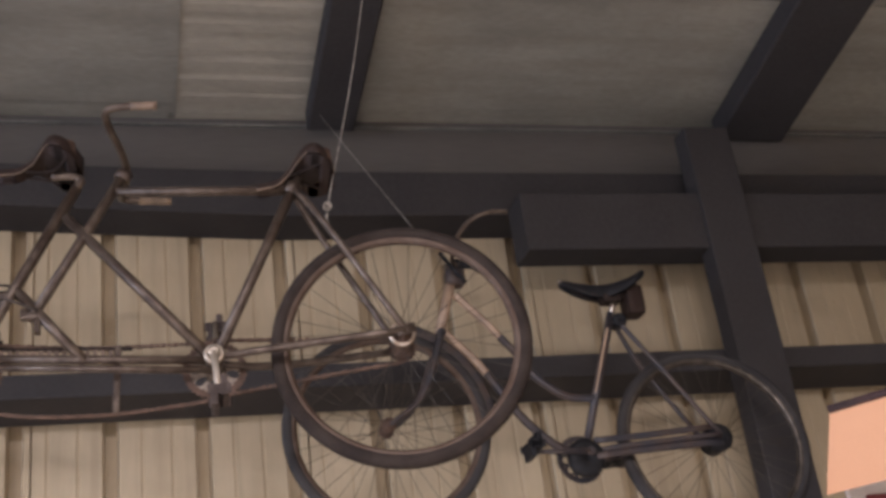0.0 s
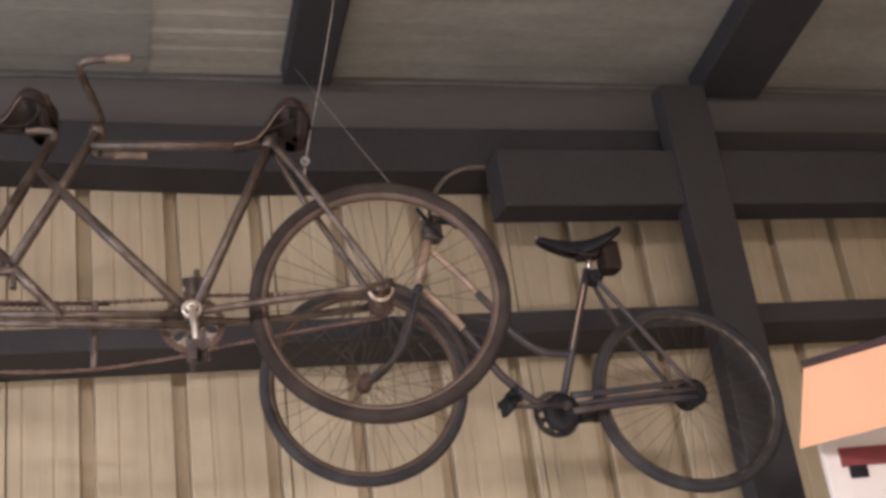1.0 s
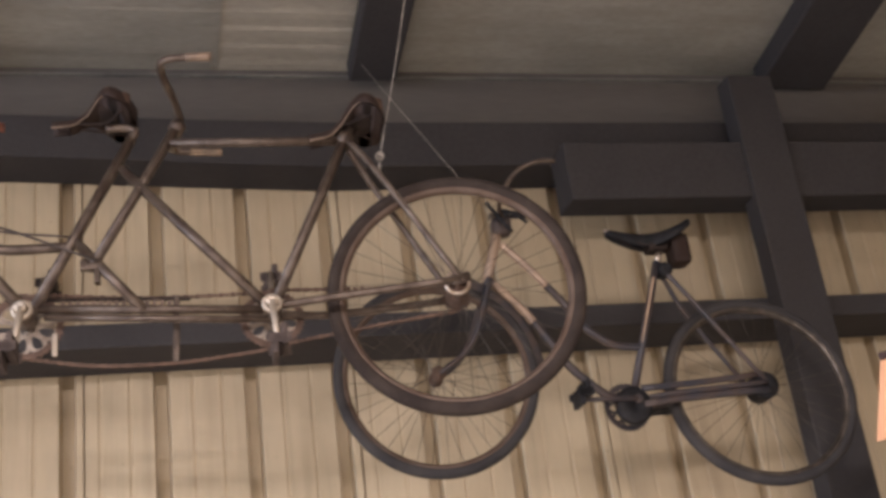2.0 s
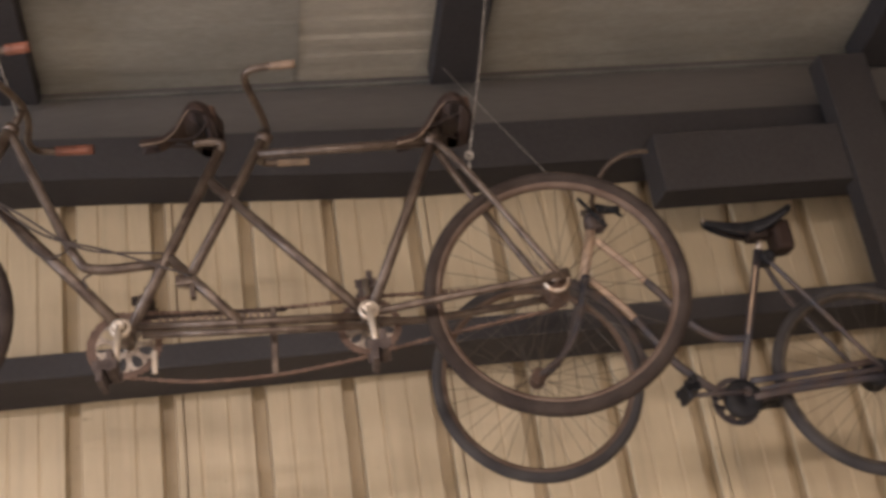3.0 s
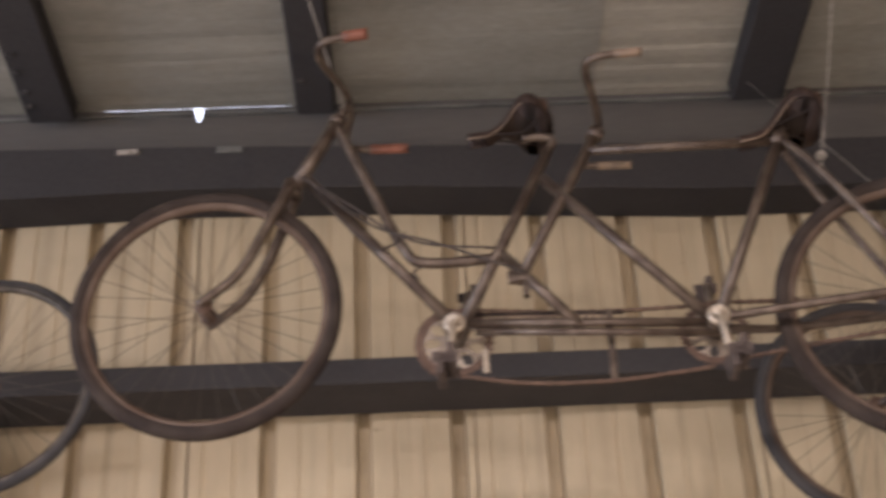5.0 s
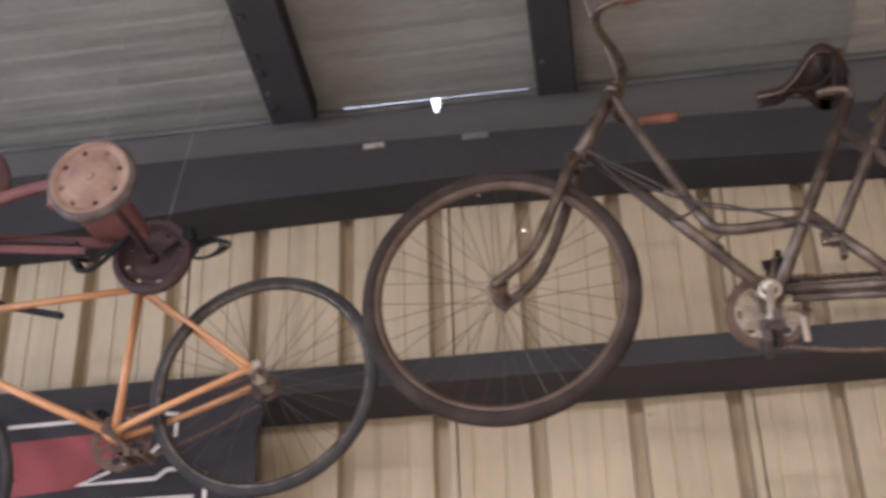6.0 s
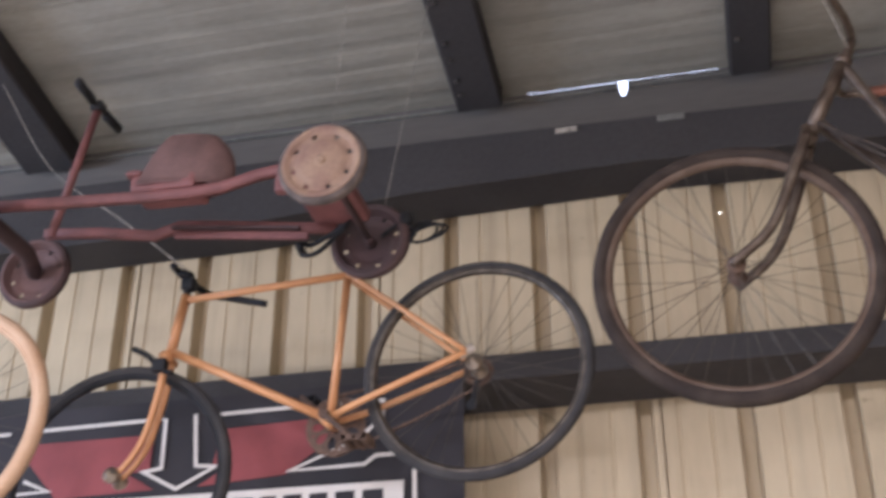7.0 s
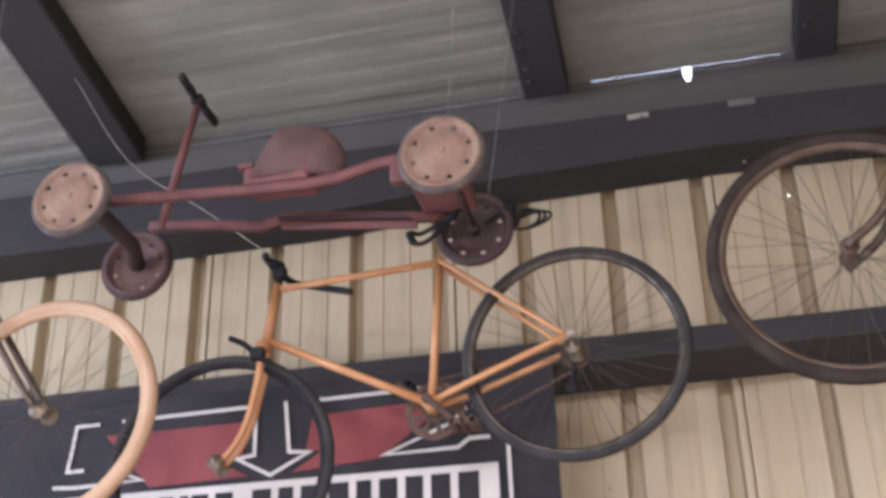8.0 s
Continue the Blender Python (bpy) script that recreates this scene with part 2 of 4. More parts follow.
TYRE_DARK = material("dusty_black_tyre", (0.064, 0.059, 0.056), 0.9, 0, 0.25, 7, 0.3, 180, (0.030, 0.029, 0.030), 0.9)
TYRE_TAN = material("cream_tyre", (0.56, 0.38, 0.24), 0.7, 0, 0.15, 9, 0.2, 150, (0.45, 0.28, 0.16), 0.8)
RIM = material("rusty_rim", (0.135, 0.098, 0.073), 0.6, 0.4, 0.25, 18, 0.15, 160, (0.085, 0.052, 0.034), 0.8)
SPOKE = material("spoke_steel", (0.13, 0.11, 0.09), 0.45, 0.7, 0.2, 30, 0, 150)
LEATHER = material("brown_leather", (0.033, 0.022, 0.017), 0.62, 0, 0.25, 16, 0.3, 220, (0.028, 0.016, 0.012), 0.8)
SADDLE_DARK = material("dark_saddle_underside", (0.034, 0.023, 0.018), 0.7, 0, 0.3, 20, 0.3, 200)
# pale brown for grip and strip, and for the highlight painted on saddle edges
PALE_BROWN = material("pale_brown_and_highlight", (0.22, 0.155, 0.105), 0.5, 0, 0.2, 20, 0.2, 180)
GRIP_ORANGE = material("orange_grip", (0.30, 0.11, 0.065), 0.5, 0, 0.15, 20, 0.2, 200)
GRIP_TAN = material("tan_grip", (0.30, 0.215, 0.14), 0.5, 0, 0.15, 20, 0.2, 200)
DARKBLUE = material("dark_blue_paint", (0.035, 0.036, 0.046), 0.45, 0, 0.2, 14, 0.1, 160, (0.07, 0.05, 0.042), 0.5)
# colour of the pale front tubes and of the seat tube's painted highlight
PALE_FRAME = material("pale_frame_paint_and_highlight", (0.54, 0.395, 0.275), 0.45, 0.1, 0.25, 9, 0.2, 160, (0.26, 0.19, 0.14), 0.5)
BLACK = material("black_rubber", (0.02, 0.02, 0.022), 0.6, 0, 0.2, 20, 0.2, 160)
ORANGE = material("orange_frame_paint", (0.62, 0.32, 0.14), 0.42, 0, 0.1, 12, 0.1, 160, (0.47, 0.215, 0.085), 0.8)
RED = material("faded_red_paint", (0.185, 0.066, 0.060), 0.65, 0, 0.25, 12, 0.2, 150, (0.105, 0.042, 0.039), 0.8)
# dark red that also carries the shade on the kart's far wheels
REDDARK = material("dark_red_and_shade", (0.062, 0.030, 0.029), 0.7, 0, 0.3, 12, 0.3, 150, (0.034, 0.020, 0.019), 0.8)
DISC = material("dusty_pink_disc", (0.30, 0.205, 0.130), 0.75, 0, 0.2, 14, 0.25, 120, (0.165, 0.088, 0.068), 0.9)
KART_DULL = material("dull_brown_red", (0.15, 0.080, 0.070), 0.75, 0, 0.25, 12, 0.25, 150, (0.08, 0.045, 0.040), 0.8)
RUBBER_GREY = material("grey_rubber", (0.135, 0.105, 0.09), 0.8, 0, 0.2, 20, 0.2, 160)
OLD_RUBBER = material("perished_rubber", (0.085, 0.062, 0.050), 0.85, 0, 0.35, 30, 0.5, 160, (0.045, 0.032, 0.027), 0.7)
ROPE = material("pale_cord", (0.42, 0.38, 0.325), 0.8, 0, 0.2, 60, 0.2, 300)
WIRE = material("dark_wire", (0.065, 0.048, 0.038), 0.7, 0.1, 0.2, 30, 0, 200)
CLOTH = material("black_banner_cloth", (0.028, 0.026, 0.029), 0.7, 0, 0.2, 3, 0.3, 400, (0.040, 0.037, 0.041))
CLOTH_RED = material("red_banner_print", (0.25, 0.050, 0.050), 0.7, 0, 0.15, 4, 0.2, 300, (0.18, 0.036, 0.037))
CLOTH_WHITE = material("white_banner_print", (0.66, 0.62, 0.57), 0.7, 0, 0.06, 3, 0.2, 400, (0.58, 0.54, 0.49))
SALMON = material("salmon_board", (0.74, 0.40, 0.22), 0.6, 0, 0.06, 3, 0.1, 200, (0.70, 0.37, 0.20))
WHITE = material("white_paper", (0.78, 0.72, 0.66), 0.5, 0, 0.05, 3, 0, 100, (0.72, 0.66, 0.60))
PLATE = material("tarnished_plate", (0.42, 0.36, 0.29), 0.5, 0.3, 0.25, 30, 0.1, 150, (0.16, 0.115, 0.08), 0.8)
for dusty in (TYRE, TYRE_DARK, LEATHER, SADDLE_DARK, BLACK, STEEL, CLOTH):
    dusty.node_tree.nodes["Principled BSDF"].inputs["Specular IOR Level"].default_value = 0.22
DAYLIGHT = glowing("daylight", (0.85, 0.90, 1.0), 4)


# ---- shape helpers ----
def smooth_path(pts, n=6):
    """Catmull-Rom through the points, n steps each."""
    p = [Vector(q) for q in pts]
    if len(p) < 3:
        return p
    p = [2 * p[0] - p[1]] + p + [2 * p[-1] - p[-2]]
    out = []
    for i in range(1, len(p) - 2):
        for k in range(n):
            t = k / n
            a, b, c, d = p[i - 1], p[i], p[i + 1], p[i + 2]
            out.append(0.5 * ((2 * b) + (c - a) * t + (2 * a - 5 * b + 4 * c - d) * t * t + (3 * b - a - 3 * c + d) * t ** 3))
    return out + [p[-2]]


def tube(bm, pts, r, n=10, r2=None, closed=False, flat=1.0):
    """A round bar along pts; r2: the radius at the far end; flat: thinner across."""
    p = [Vector(q) for q in pts]
    m = len(p)
    rings, side = [], None
    for i in range(m):
        d = (p[(i + 1) % m] - p[i - 1]) if closed else (p[min(i + 1, m - 1)] - p[max(i - 1, 0)])
        d.normalize()
        if side is None:
            side = d.cross(Vector((0, 1, 0)))
            if side.length < 0.1:
                side = d.cross(Vector((1, 0, 0)))
        side = (side - d * side.dot(d)).normalized()
        up = d.cross(side)
        rad = r if r2 is None else r + (r2 - r) * i / (m - 1)
        rings.append([bm.verts.new(p[i] + rad * (math.cos(a) * side + flat * math.sin(a) * up)) for a in (2 * math.pi * k / n for k in range(n))])
    for i in range(m if closed else m - 1):
        a, b = rings[i], rings[(i + 1) % m]
        for k in range(n):
            bm.faces.new((a[k], a[(k + 1) % n], b[(k + 1) % n], b[k]))
    if not closed:
        bm.faces.new(list(reversed(rings[0])))
        bm.faces.new(rings[-1])
    return bm


def lathe_y(bm, prof, n=48, cx=0.0, cy=0.0, cz=0.0):
    """A closed outline (radius, y) turned about the y axis through the given centre."""
    rings = []
    for k in range(n):
        a = 2 * math.pi * k / n
        rings.append([bm.verts.new((cx + r * math.cos(a), cy + y, cz + r * math.sin(a))) for r, y in prof])
    m = len(prof)
    for k in range(n):
        a, b = rings[k], rings[(k + 1) % n]
        for i in range(m):
            bm.faces.new((a[i], a[(i + 1) % m], b[(i + 1) % m], b[i]))
    return bm


def ring_profile(R, r, n=10, sy=1.0):
    return [(R + r * math.cos(2 * math.pi * k / n), sy * r * math.sin(2 * math.pi * k / n)) for k in range(n)]


def disc(bm, r, y0, y1, cx=0, cz=0, n=24):
    return lathe_y(bm, [(0.0005, y0), (r, y0), (r, y1), (0.0005, y1)], n, cx, 0, cz)


def thing(name, label, category, m, group=""):
    ob = new(name)
    ob.empty_display_size = 0.05
    ob.matrix_world = m
    return tagged(ob, label, category, group)


def plane_frame(origin, u, away):
    """Pose of an upright thing: its x runs along u, its y points away from the hall."""
    x, y = Vector(u).normalized(), Vector(away).normalized()
    z = x.cross(y).normalized()
    y = z.cross(x)
    m = Matrix((x, y, z)).transposed().to_4x4()
    m.translation = origin
    return m


SPOKES = {}


def wheel(owner, u, v, R, tyre_r, tyre_mat, rim_mat, spokes=36, hub_r=0.018, hub_mat=CHROME, turn=0.0, lean=0.0):
    """Wheel in the thing's plane: rim with tyre, hub and crossed spokes."""
    def at(name, bm, mat, parent, label="", smooth=True):
        return part(name, bm, mat, parent, label, smooth)
    Rr = R - 2 * tyre_r + 0.004
    rim = at("wheel", lathe_y(bmesh.new(), [(Rr + 0.006, -0.013), (Rr + 0.004, 0.0), (Rr + 0.006, 0.013), (Rr - 0.004, 0.013), (Rr - 0.012, 0.006), (Rr - 0.014, 0.0), (Rr - 0.012, -0.006), (Rr - 0.004, -0.013)], 72), rim_mat, owner, "spoked wheel with a worn rim")
    rim.matrix_local = pose(u, 0, v, lean, 0, turn)
    at("tyre", lathe_y(bmesh.new(), ring_profile(R - tyre_r, tyre_r, 12), 72), tyre_mat, rim)
    hub = lathe_y(bmesh.new(), [(0.0005, -0.055), (0.006, -0.055), (0.006, -0.036), (hub_r + 0.010, -0.034), (hub_r + 0.010, -0.030), (hub_r, -0.027), (hub_r, 0.027), (hub_r + 0.010, 0.030), (hub_r + 0.010, 0.034), (0.006, 0.036), (0.006, 0.055), (0.0005, 0.055)], 20)
    at("hub", hub, hub_mat, rim)
    for k in range(spokes):
        a = 2 * math.pi * k / spokes
        side = -1 if k % 2 else 1
        b = a + (0.55 if (k // 2) % 2 else -0.55)
        key = (round(R, 3), side, (k // 2) % 2)
        if key not in SPOKES:
            h = hub_r + 0.008
            da = 0.55 if (k // 2) % 2 else -0.55
            SPOKES[key] = mesh_of("spoke", tube(bmesh.new(), [(h * math.cos(da), side * 0.031, h * math.sin(da)), (Rr - 0.008, side * 0.002, 0)], 0.0009, 4), SPOKE)
        s = new("spoke", SPOKES[key])
        s.parent = rim
        s.matrix_local = Matrix.Rotation(-a, 4, "Y")
    return rim


def path2(pts, lat=0.0, n=6):
    """Points (u, v) or (u, lateral, v) of a thing's plane; lateral is towards the hall."""
    return smooth_path([(p[0], -lat, p[1]) if len(p) == 2 else (p[0], -p[1], p[2]) for p in pts], n)


def tubes(bm, rows):
    for a, b, r, *lat in rows:
        l = lat[0] if lat else 0.0
        tube(bm, [(a[0], -l, a[1]), (b[0], -l, b[1])], r)
    return bm


def saddle(owner, nose, back, width, height, mat, highlight_mat, clamp):
    """Sprung leather saddle from its nose to its back, with a painted near-edge highlight, coil springs and rails."""
    bm = bmesh.new()
    (u0, v0), (u1, v1) = nose, back
    rings, N, K = [], 14, 12
    for i in range(N + 1):
        t = i / N
        g = min(1.0, max(0.0, (t - 0.38) / 0.34))
        w = 0.020 + (width / 2 - 0.020) * g * g * (3 - 2 * g)
        if t > 0.72:
            w *= math.sqrt(max(0.02, 1 - ((t - 0.72) / 0.285) ** 2))
        h = min(1.0, max(0.0, (t - 0.22) / 0.40))
        top = v0 + (v1 - v0) * t + height * (0.16 + 0.98 * h * h * (3 - 2 * h) - 0.55 * max(0.0, (t - 0.66) / 0.34) ** 2)
        drop = 0.024 + 0.036 * g
        ring = []
        for k in range(K + 1):
            s = -1 + 2 * k / K
            ring.append((u0 + (u1 - u0) * t, w * math.sin(s * math.pi / 2), top - drop * abs(s) ** 2.6))
        rings.append(ring)
    outer = [[bm.verts.new(q) for q in r] for r in rings]
    inner = [[bm.verts.new((q[0], q[1] * 0.94, q[2] - 0.006)) for q in r] for r in rings]
    for i in range(N):
        for k in range(K):
            bm.faces.new((outer[i][k], outer[i + 1][k], outer[i + 1][k + 1], outer[i][k + 1]))
            bm.faces.new((inner[i][k], inner[i][k + 1], inner[i + 1][k + 1], inner[i + 1][k]))
        if 2 < i < N - 1:
            bm.faces.new((inner[i][0], inner[i][K], inner[i + 1][K], inner[i + 1][0]))
        for k in (0, K):
            bm.faces.new((outer[i][k], inner[i][k], inner[i + 1][k], outer[i + 1][k]))
    for i in (0, N):
        for k in range(K):
            bm.faces.new((outer[i][k], outer[i][k + 1], inner[i][k + 1], inner[i][k]))
    sad = part("saddle", bm, mat, owner, "worn leather saddle with coil springs", True)
    # thin pale roll standing in for the highlight along the near edge
    edge = bmesh.new()
    tube(edge, [Vector(r[0]) + Vector((0, 0.001, -0.002)) for r in rings[:10]], 0.0036, 6, 0.0018)
    part("edge_highlight", edge, highlight_mat, sad, "", True)
    # spring box filling the back of the saddle from below
    sb = bmesh.new()
    mid = Matrix.Translation((u0 + (u1 - u0) * 0.74, 0, v1 + height * 0.48)) @ Matrix.Diagonal(((u1 - u0) * 0.24, width * 0.40, height * 0.52, 1))
    bmesh.ops.create_uvsphere(sb, u_segments=18, v_segments=12, radius=1.0, matrix=mid)
    part("spring_box", sb, SADDLE_DARK, sad, "", True)
    for side in (-1, 1):
        cu, cv = u1 - (u1 - u0) * 0.14, (v1 + height * 0.25)
        coil = [(cu + 0.017 * math.cos(a), side * width * 0.30 + 0.017 * math.sin(a), cv - 0.014 + 0.032 * a / (8 * math.pi)) for a in (k * math.pi / 5 for k in range(41))]
        part("spring", tube(bmesh.new(), coil, 0.0032, 5), RUSTY, sad, "", True)
        rail = smooth_path([(u0 + (u1 - u0) * 0.08, side * 0.01, v0 + 0.005), (clamp[0], side * 0.022, clamp[1]), (cu, side * width * 0.30, cv - 0.016)], 5)
        part("rail", tube(bmesh.new(), rail, 0.004, 6), SADDLE_DARK, sad, "", True)
    return sad


def crank(owner, u, v, lat, angle, length, mat, pedal_mat, pedal_out, hang=False):
    """Crank arm with its pedal; angle in degrees from straight down, towards +u."""
    a = radians(angle)
    e = (u + length * math.sin(a), v - length * math.cos(a))
    bm = tube(bmesh.new(), [(u, -lat, v), (e[0], -lat, e[1])], 0.0095, 8, 0.0075)
    disc(bm, 0.015, -lat - 0.007, -lat + 0.007, u, v, 16)
    arm = part("crank", bm, mat, owner, "", True)
    out = math.copysign(1, pedal_out)
    pb = bmesh.new()
    tube(pb, [(e[0], -lat, e[1]), (e[0], -lat - 0.10 * out, e[1])], 0.006, 8)
    y0, y1 = sorted((-lat - 0.018 * out, -lat - 0.100 * out))
    for du in (-0.012, 0.012) if hang else ():
        box(pb, e[0] + du - 0.0085, e[0] + du + 0.0085, y0, y1, e[1] - 0.028 + du, e[1] + 0.026 + du, 0.005)
    for dy in (0.02, 0.098) if hang else ():
        box(pb, e[0] - 0.028, e[0] + 0.028, -lat - dy * out - 0.002, -lat - dy * out + 0.002, e[1] - 0.012, e[1] + 0.012)
    for du in () if hang else (-0.028, 0.028):
        box(pb, e[0] + du - 0.010, e[0] + du + 0.010, y0, y1, e[1] - 0.011, e[1] + 0.011, 0.004)
    for dy in () if hang else (0.02, 0.098):
        box(pb, e[0] - 0.036, e[0] + 0.036, -lat - dy * out - 0.002, -lat - dy * out + 0.002, e[1] - 0.008, e[1] + 0.008)
    part("pedal", pb, pedal_mat, arm, "grimy block pedal")
    return arm


def chainring(owner, u, v, lat, R, mat, teeth=36, plate=None):
    """Toothed ring with round holes between the outer ring and the boss."""
    bm = bmesh.new()
    n = teeth * 2
    vs = [[], []]
    for s, y in ((0, -lat - 0.0018), (1, -lat + 0.0018)):
        for k in range(n):
            a = 2 * math.pi * k / n
            r = R + (0.004 if k % 2 else -0.002)
            vs[s].append((bm.verts.new((u + r * math.cos(a), y, v + r * math.sin(a))), bm.verts.new((u + (R - 0.016) * math.cos(a), y, v + (R - 0.016) * math.sin(a)))))
    for k in range(n):
        j = (k + 1) % n
        for s in (0, 1):
            bm.faces.new((vs[s][k][0], vs[s][j][0], vs[s][j][1], vs[s][k][1]))
        bm.faces.new((vs[0][k][0], vs[0][j][0], vs[1][j][0], vs[1][k][0]))
        bm.faces.new((vs[0][k][1], vs[0][j][1], vs[1][j][1], vs[1][k][1]))
    ring = part("chainring", bm, mat, owner, "rusty toothed chainring")
    # plate inside the ring, drilled with round holes
    pl = bmesh.new()
    r0, r1, holes, m = 0.20 * R, R - 0.010, max(5, round(teeth / 4)), 12
    walls = []
    for y in (-lat - 0.0016, -lat + 0.0016):
        for h in range(holes):
            inner, outer = [], []
            for k in range(m):
                c, d = math.cos(2 * math.pi * k / m), math.sin(2 * math.pi * k / m)
                q = max(abs(c), abs(d))
                for f, out, shift in ((0.66, inner, 0.12), (1 / q, outer, 0.0)):
                    rr, aa = (r0 + r1) / 2 + (r1 - r0) / 2 * (f * c + shift), 2 * math.pi / holes * (h + 0.5 + 0.5 * f * d)
                    out.append(pl.verts.new((u + rr * math.cos(aa), y, v + rr * math.sin(aa))))
            walls.append(inner)
            for k in range(m):
                pl.faces.new((inner[k], inner[(k + 1) % m], outer[(k + 1) % m], outer[k]))
    for a, b in zip(walls[:holes], walls[holes:]):
        for k in range(m):
            pl.faces.new((a[k], a[(k + 1) % m], b[(k + 1) % m], b[k]))
    bmesh.ops.remove_doubles(pl, verts=pl.verts, dist=0.0002)
    part("drilled_plate", pl, plate or mat, ring, "drilled bright plate" if plate else "")
    return ring


def chain(owner, pts, lat):
    """Roller chain: alternating inner and outer links along the path."""
    p = path2(pts, lat, 40)
    bm = bmesh.new()
    run, last, k = 0.0, p[0], 0
    for q in p[1:]:
        if (q - last).length >= 0.0125:
            d = (q - last).normalized()
            w, h = (0.0042, 0.0045) if k % 2 else (0.0028, 0.0036)
            c = (q + last) / 2
            rot = d.to_track_quat("X", "Z").to_matrix().to_4x4()
            bmesh.ops.create_cube(bm, size=1.0, matrix=Matrix.Translation(c) @ rot @ Matrix.Diagonal((0.0135, 2 * w, 2 * h, 1)))
            last, k = q, k + 1
    return part("chain", bm, RUSTY, owner, "rusty drive chain")


# ---- tandem bicycle ----
def tandem_bicycle():
    o = thing("tandem_bicycle", "old rusty brown tandem bicycle hung on cords from the rafters", "bicycle",
              plane_frame((0.24, 2.876, 2.67), (0.9956, -0.0935, 0), (0.0929, 0.9894, -0.1118)))
    bm = bmesh.new()
    tubes(bm, [((-0.898, 0.702), (-1.012, 0.482), 0.0185), ((-0.979, 0.515), (-0.606, 0.045), 0.0155), ((-0.345, 0.548), (-0.592, 0.035), 0.0150),
               ((-0.224, 0.580), (-0.448, 0.155), 0.0140), ((-0.372, 0.456), (0.0, 0.0), 0.0145), ((-0.495, 0.246), (-0.315, 0.02), 0.0140),
               ((-0.250, 0.532), (0.233, 0.512), 0.0125), ((0.236, 0.518), (0.0, 0.0), 0.0145), ((-0.600, 0.050), (0.0, 0.002), 0.0115), ((-0.560, 0.024), (0.0, -0.026), 0.0095)])
    tube(bm, path2([(-0.903, 0.690), (-0.802, 0.449), (-0.725, 0.272), (-0.668, 0.226), (-0.492, 0.224)], 0, 8), 0.0135)
    for s in (-1, 1):
        tube(bm, path2([(0.238, 0.015 * s, 0.508), (0.31, 0.045 * s, 0.37), (0.487, 0.060 * s, 0.022)], 0, 5), 0.0095)
        tube(bm, path2([(0.0, 0.02 * s, 0.0), (0.16, 0.05 * s, 0.0), (0.487, 0.060 * s, 0.022)], 0, 5), 0.0105)
        tube(bm, [(0.462, -0.060 * s, 0.02), (0.512, -0.060 * s, 0.028)], 0.016, 8, flat=0.3)
    for u, v in ((-0.607, 0.03), (0.0, 0.0)):
        tube(bm, [(u, -0.036, v), (u, 0.036, v)], 0.0235, 16)
    for a, b in (((-0.895, 0.708), (-0.903, 0.690)), ((-1.005, 0.492), (-1.016, 0.472)), ((0.228, 0.500), (0.242, 0.532)), ((-0.216, 0.594), (-0.228, 0.572))):
        tubes(bm, [(a, b, 0.0225)])
    fr = part("frame", bm, RUST, o, "rusty double frame with a dropped rear top tube", True)
    fork = bmesh.new()
    for s in (-1, 1):
        tube(fork, path2([(-1.012, 0.028 * s, 0.478), (-1.060, 0.048 * s, 0.345), (-1.125, 0.052 * s, 0.205), (-1.220, 0.055 * s, 0.122)], 0, 6), 0.0160, 10, 0.0105)
    tube(fork, [(-1.012, -0.04, 0.480), (-1.012, 0.04, 0.480)], 0.016, 10)
    part("fork", fork, RUST, o, "", True)
    wheel(o, -1.213, 0.137, 0.333, 0.0195, TYRE, RIM, hub_r=0.013, hub_mat=RUSTY, turn=4.0, lean=5.0)
    w = wheel(o, 0.483, 0.016, 0.342, 0.0200, TYRE, RIM, hub_r=0.020, hub_mat=RUSTY, turn=-6.0, lean=3.0)
    part("hub_cover", lathe_y(bmesh.new(), [(0.026, -0.060), (0.035, -0.058), (0.035, -0.054), (0.026, -0.052)], 28), CHROME, w, "bright hub ring", True)
    for u, v in ((-0.607, 0.03), (0.0, 0.0)):
        part("bearing_cup", lathe_y(bmesh.new(), [(0.016, -0.045), (0.024, -0.045), (0.026, -0.040), (0.026, -0.034), (0.016, -0.034)], 26, u, 0, v), BRIGHT, fr, "bright bearing cup", True)
    crank(o, -0.607, 0.03, 0.055, -6, 0.150, BRIGHT, OLD_RUBBER, 1, True)
    crank(o, -0.607, 0.03, -0.075, 168, 0.150, CHROME, SADDLE_DARK, -1, True)
    crank(o, 0.0, 0.0, 0.055, 4, 0.150, BRIGHT, OLD_RUBBER, 1, True)
    crank(o, 0.0, 0.0, -0.075, 178, 0.150, CHROME, OLD_RUBBER, -1, True)
    chainring(o, -0.612, 0.026, -0.050, 0.090, RUSTY, plate=PLATE)
    chainring(o, 0.0, 0.0, -0.050, 0.080, RUSTY, plate=PLATE)
    chainring(o, 0.487, 0.018, -0.042, 0.036, RUSTY, 18)
    chain(o, [(-0.612 + 0.093 * math.cos(a), 0.026 + 0.093 * math.sin(a)) for a in (radians(90 + 18 * k) for k in range(10))], -0.052)
    chain(o, [(-0.60, 0.119), (-0.3, 0.088), (0.0, 0.081)], -0.056)
    chain(o, [(-0.615, -0.058), (-0.45, -0.092), (-0.26, -0.102), (-0.1, -0.092), (0.0, -0.081)], -0.056)
    chain(o, [(0.0, 0.081), (0.25, 0.066), (0.487, 0.054)], -0.044)
    chain(o, [(0.0, -0.081), (0.22, -0.050), (0.487, -0.018)], -0.044)
    guard, chips = bmesh.new(), bmesh.new()
    tube(guard, [(-0.600, 0.05, 0.100), (-0.205, 0.05, 0.076)], 0.0060, 6)
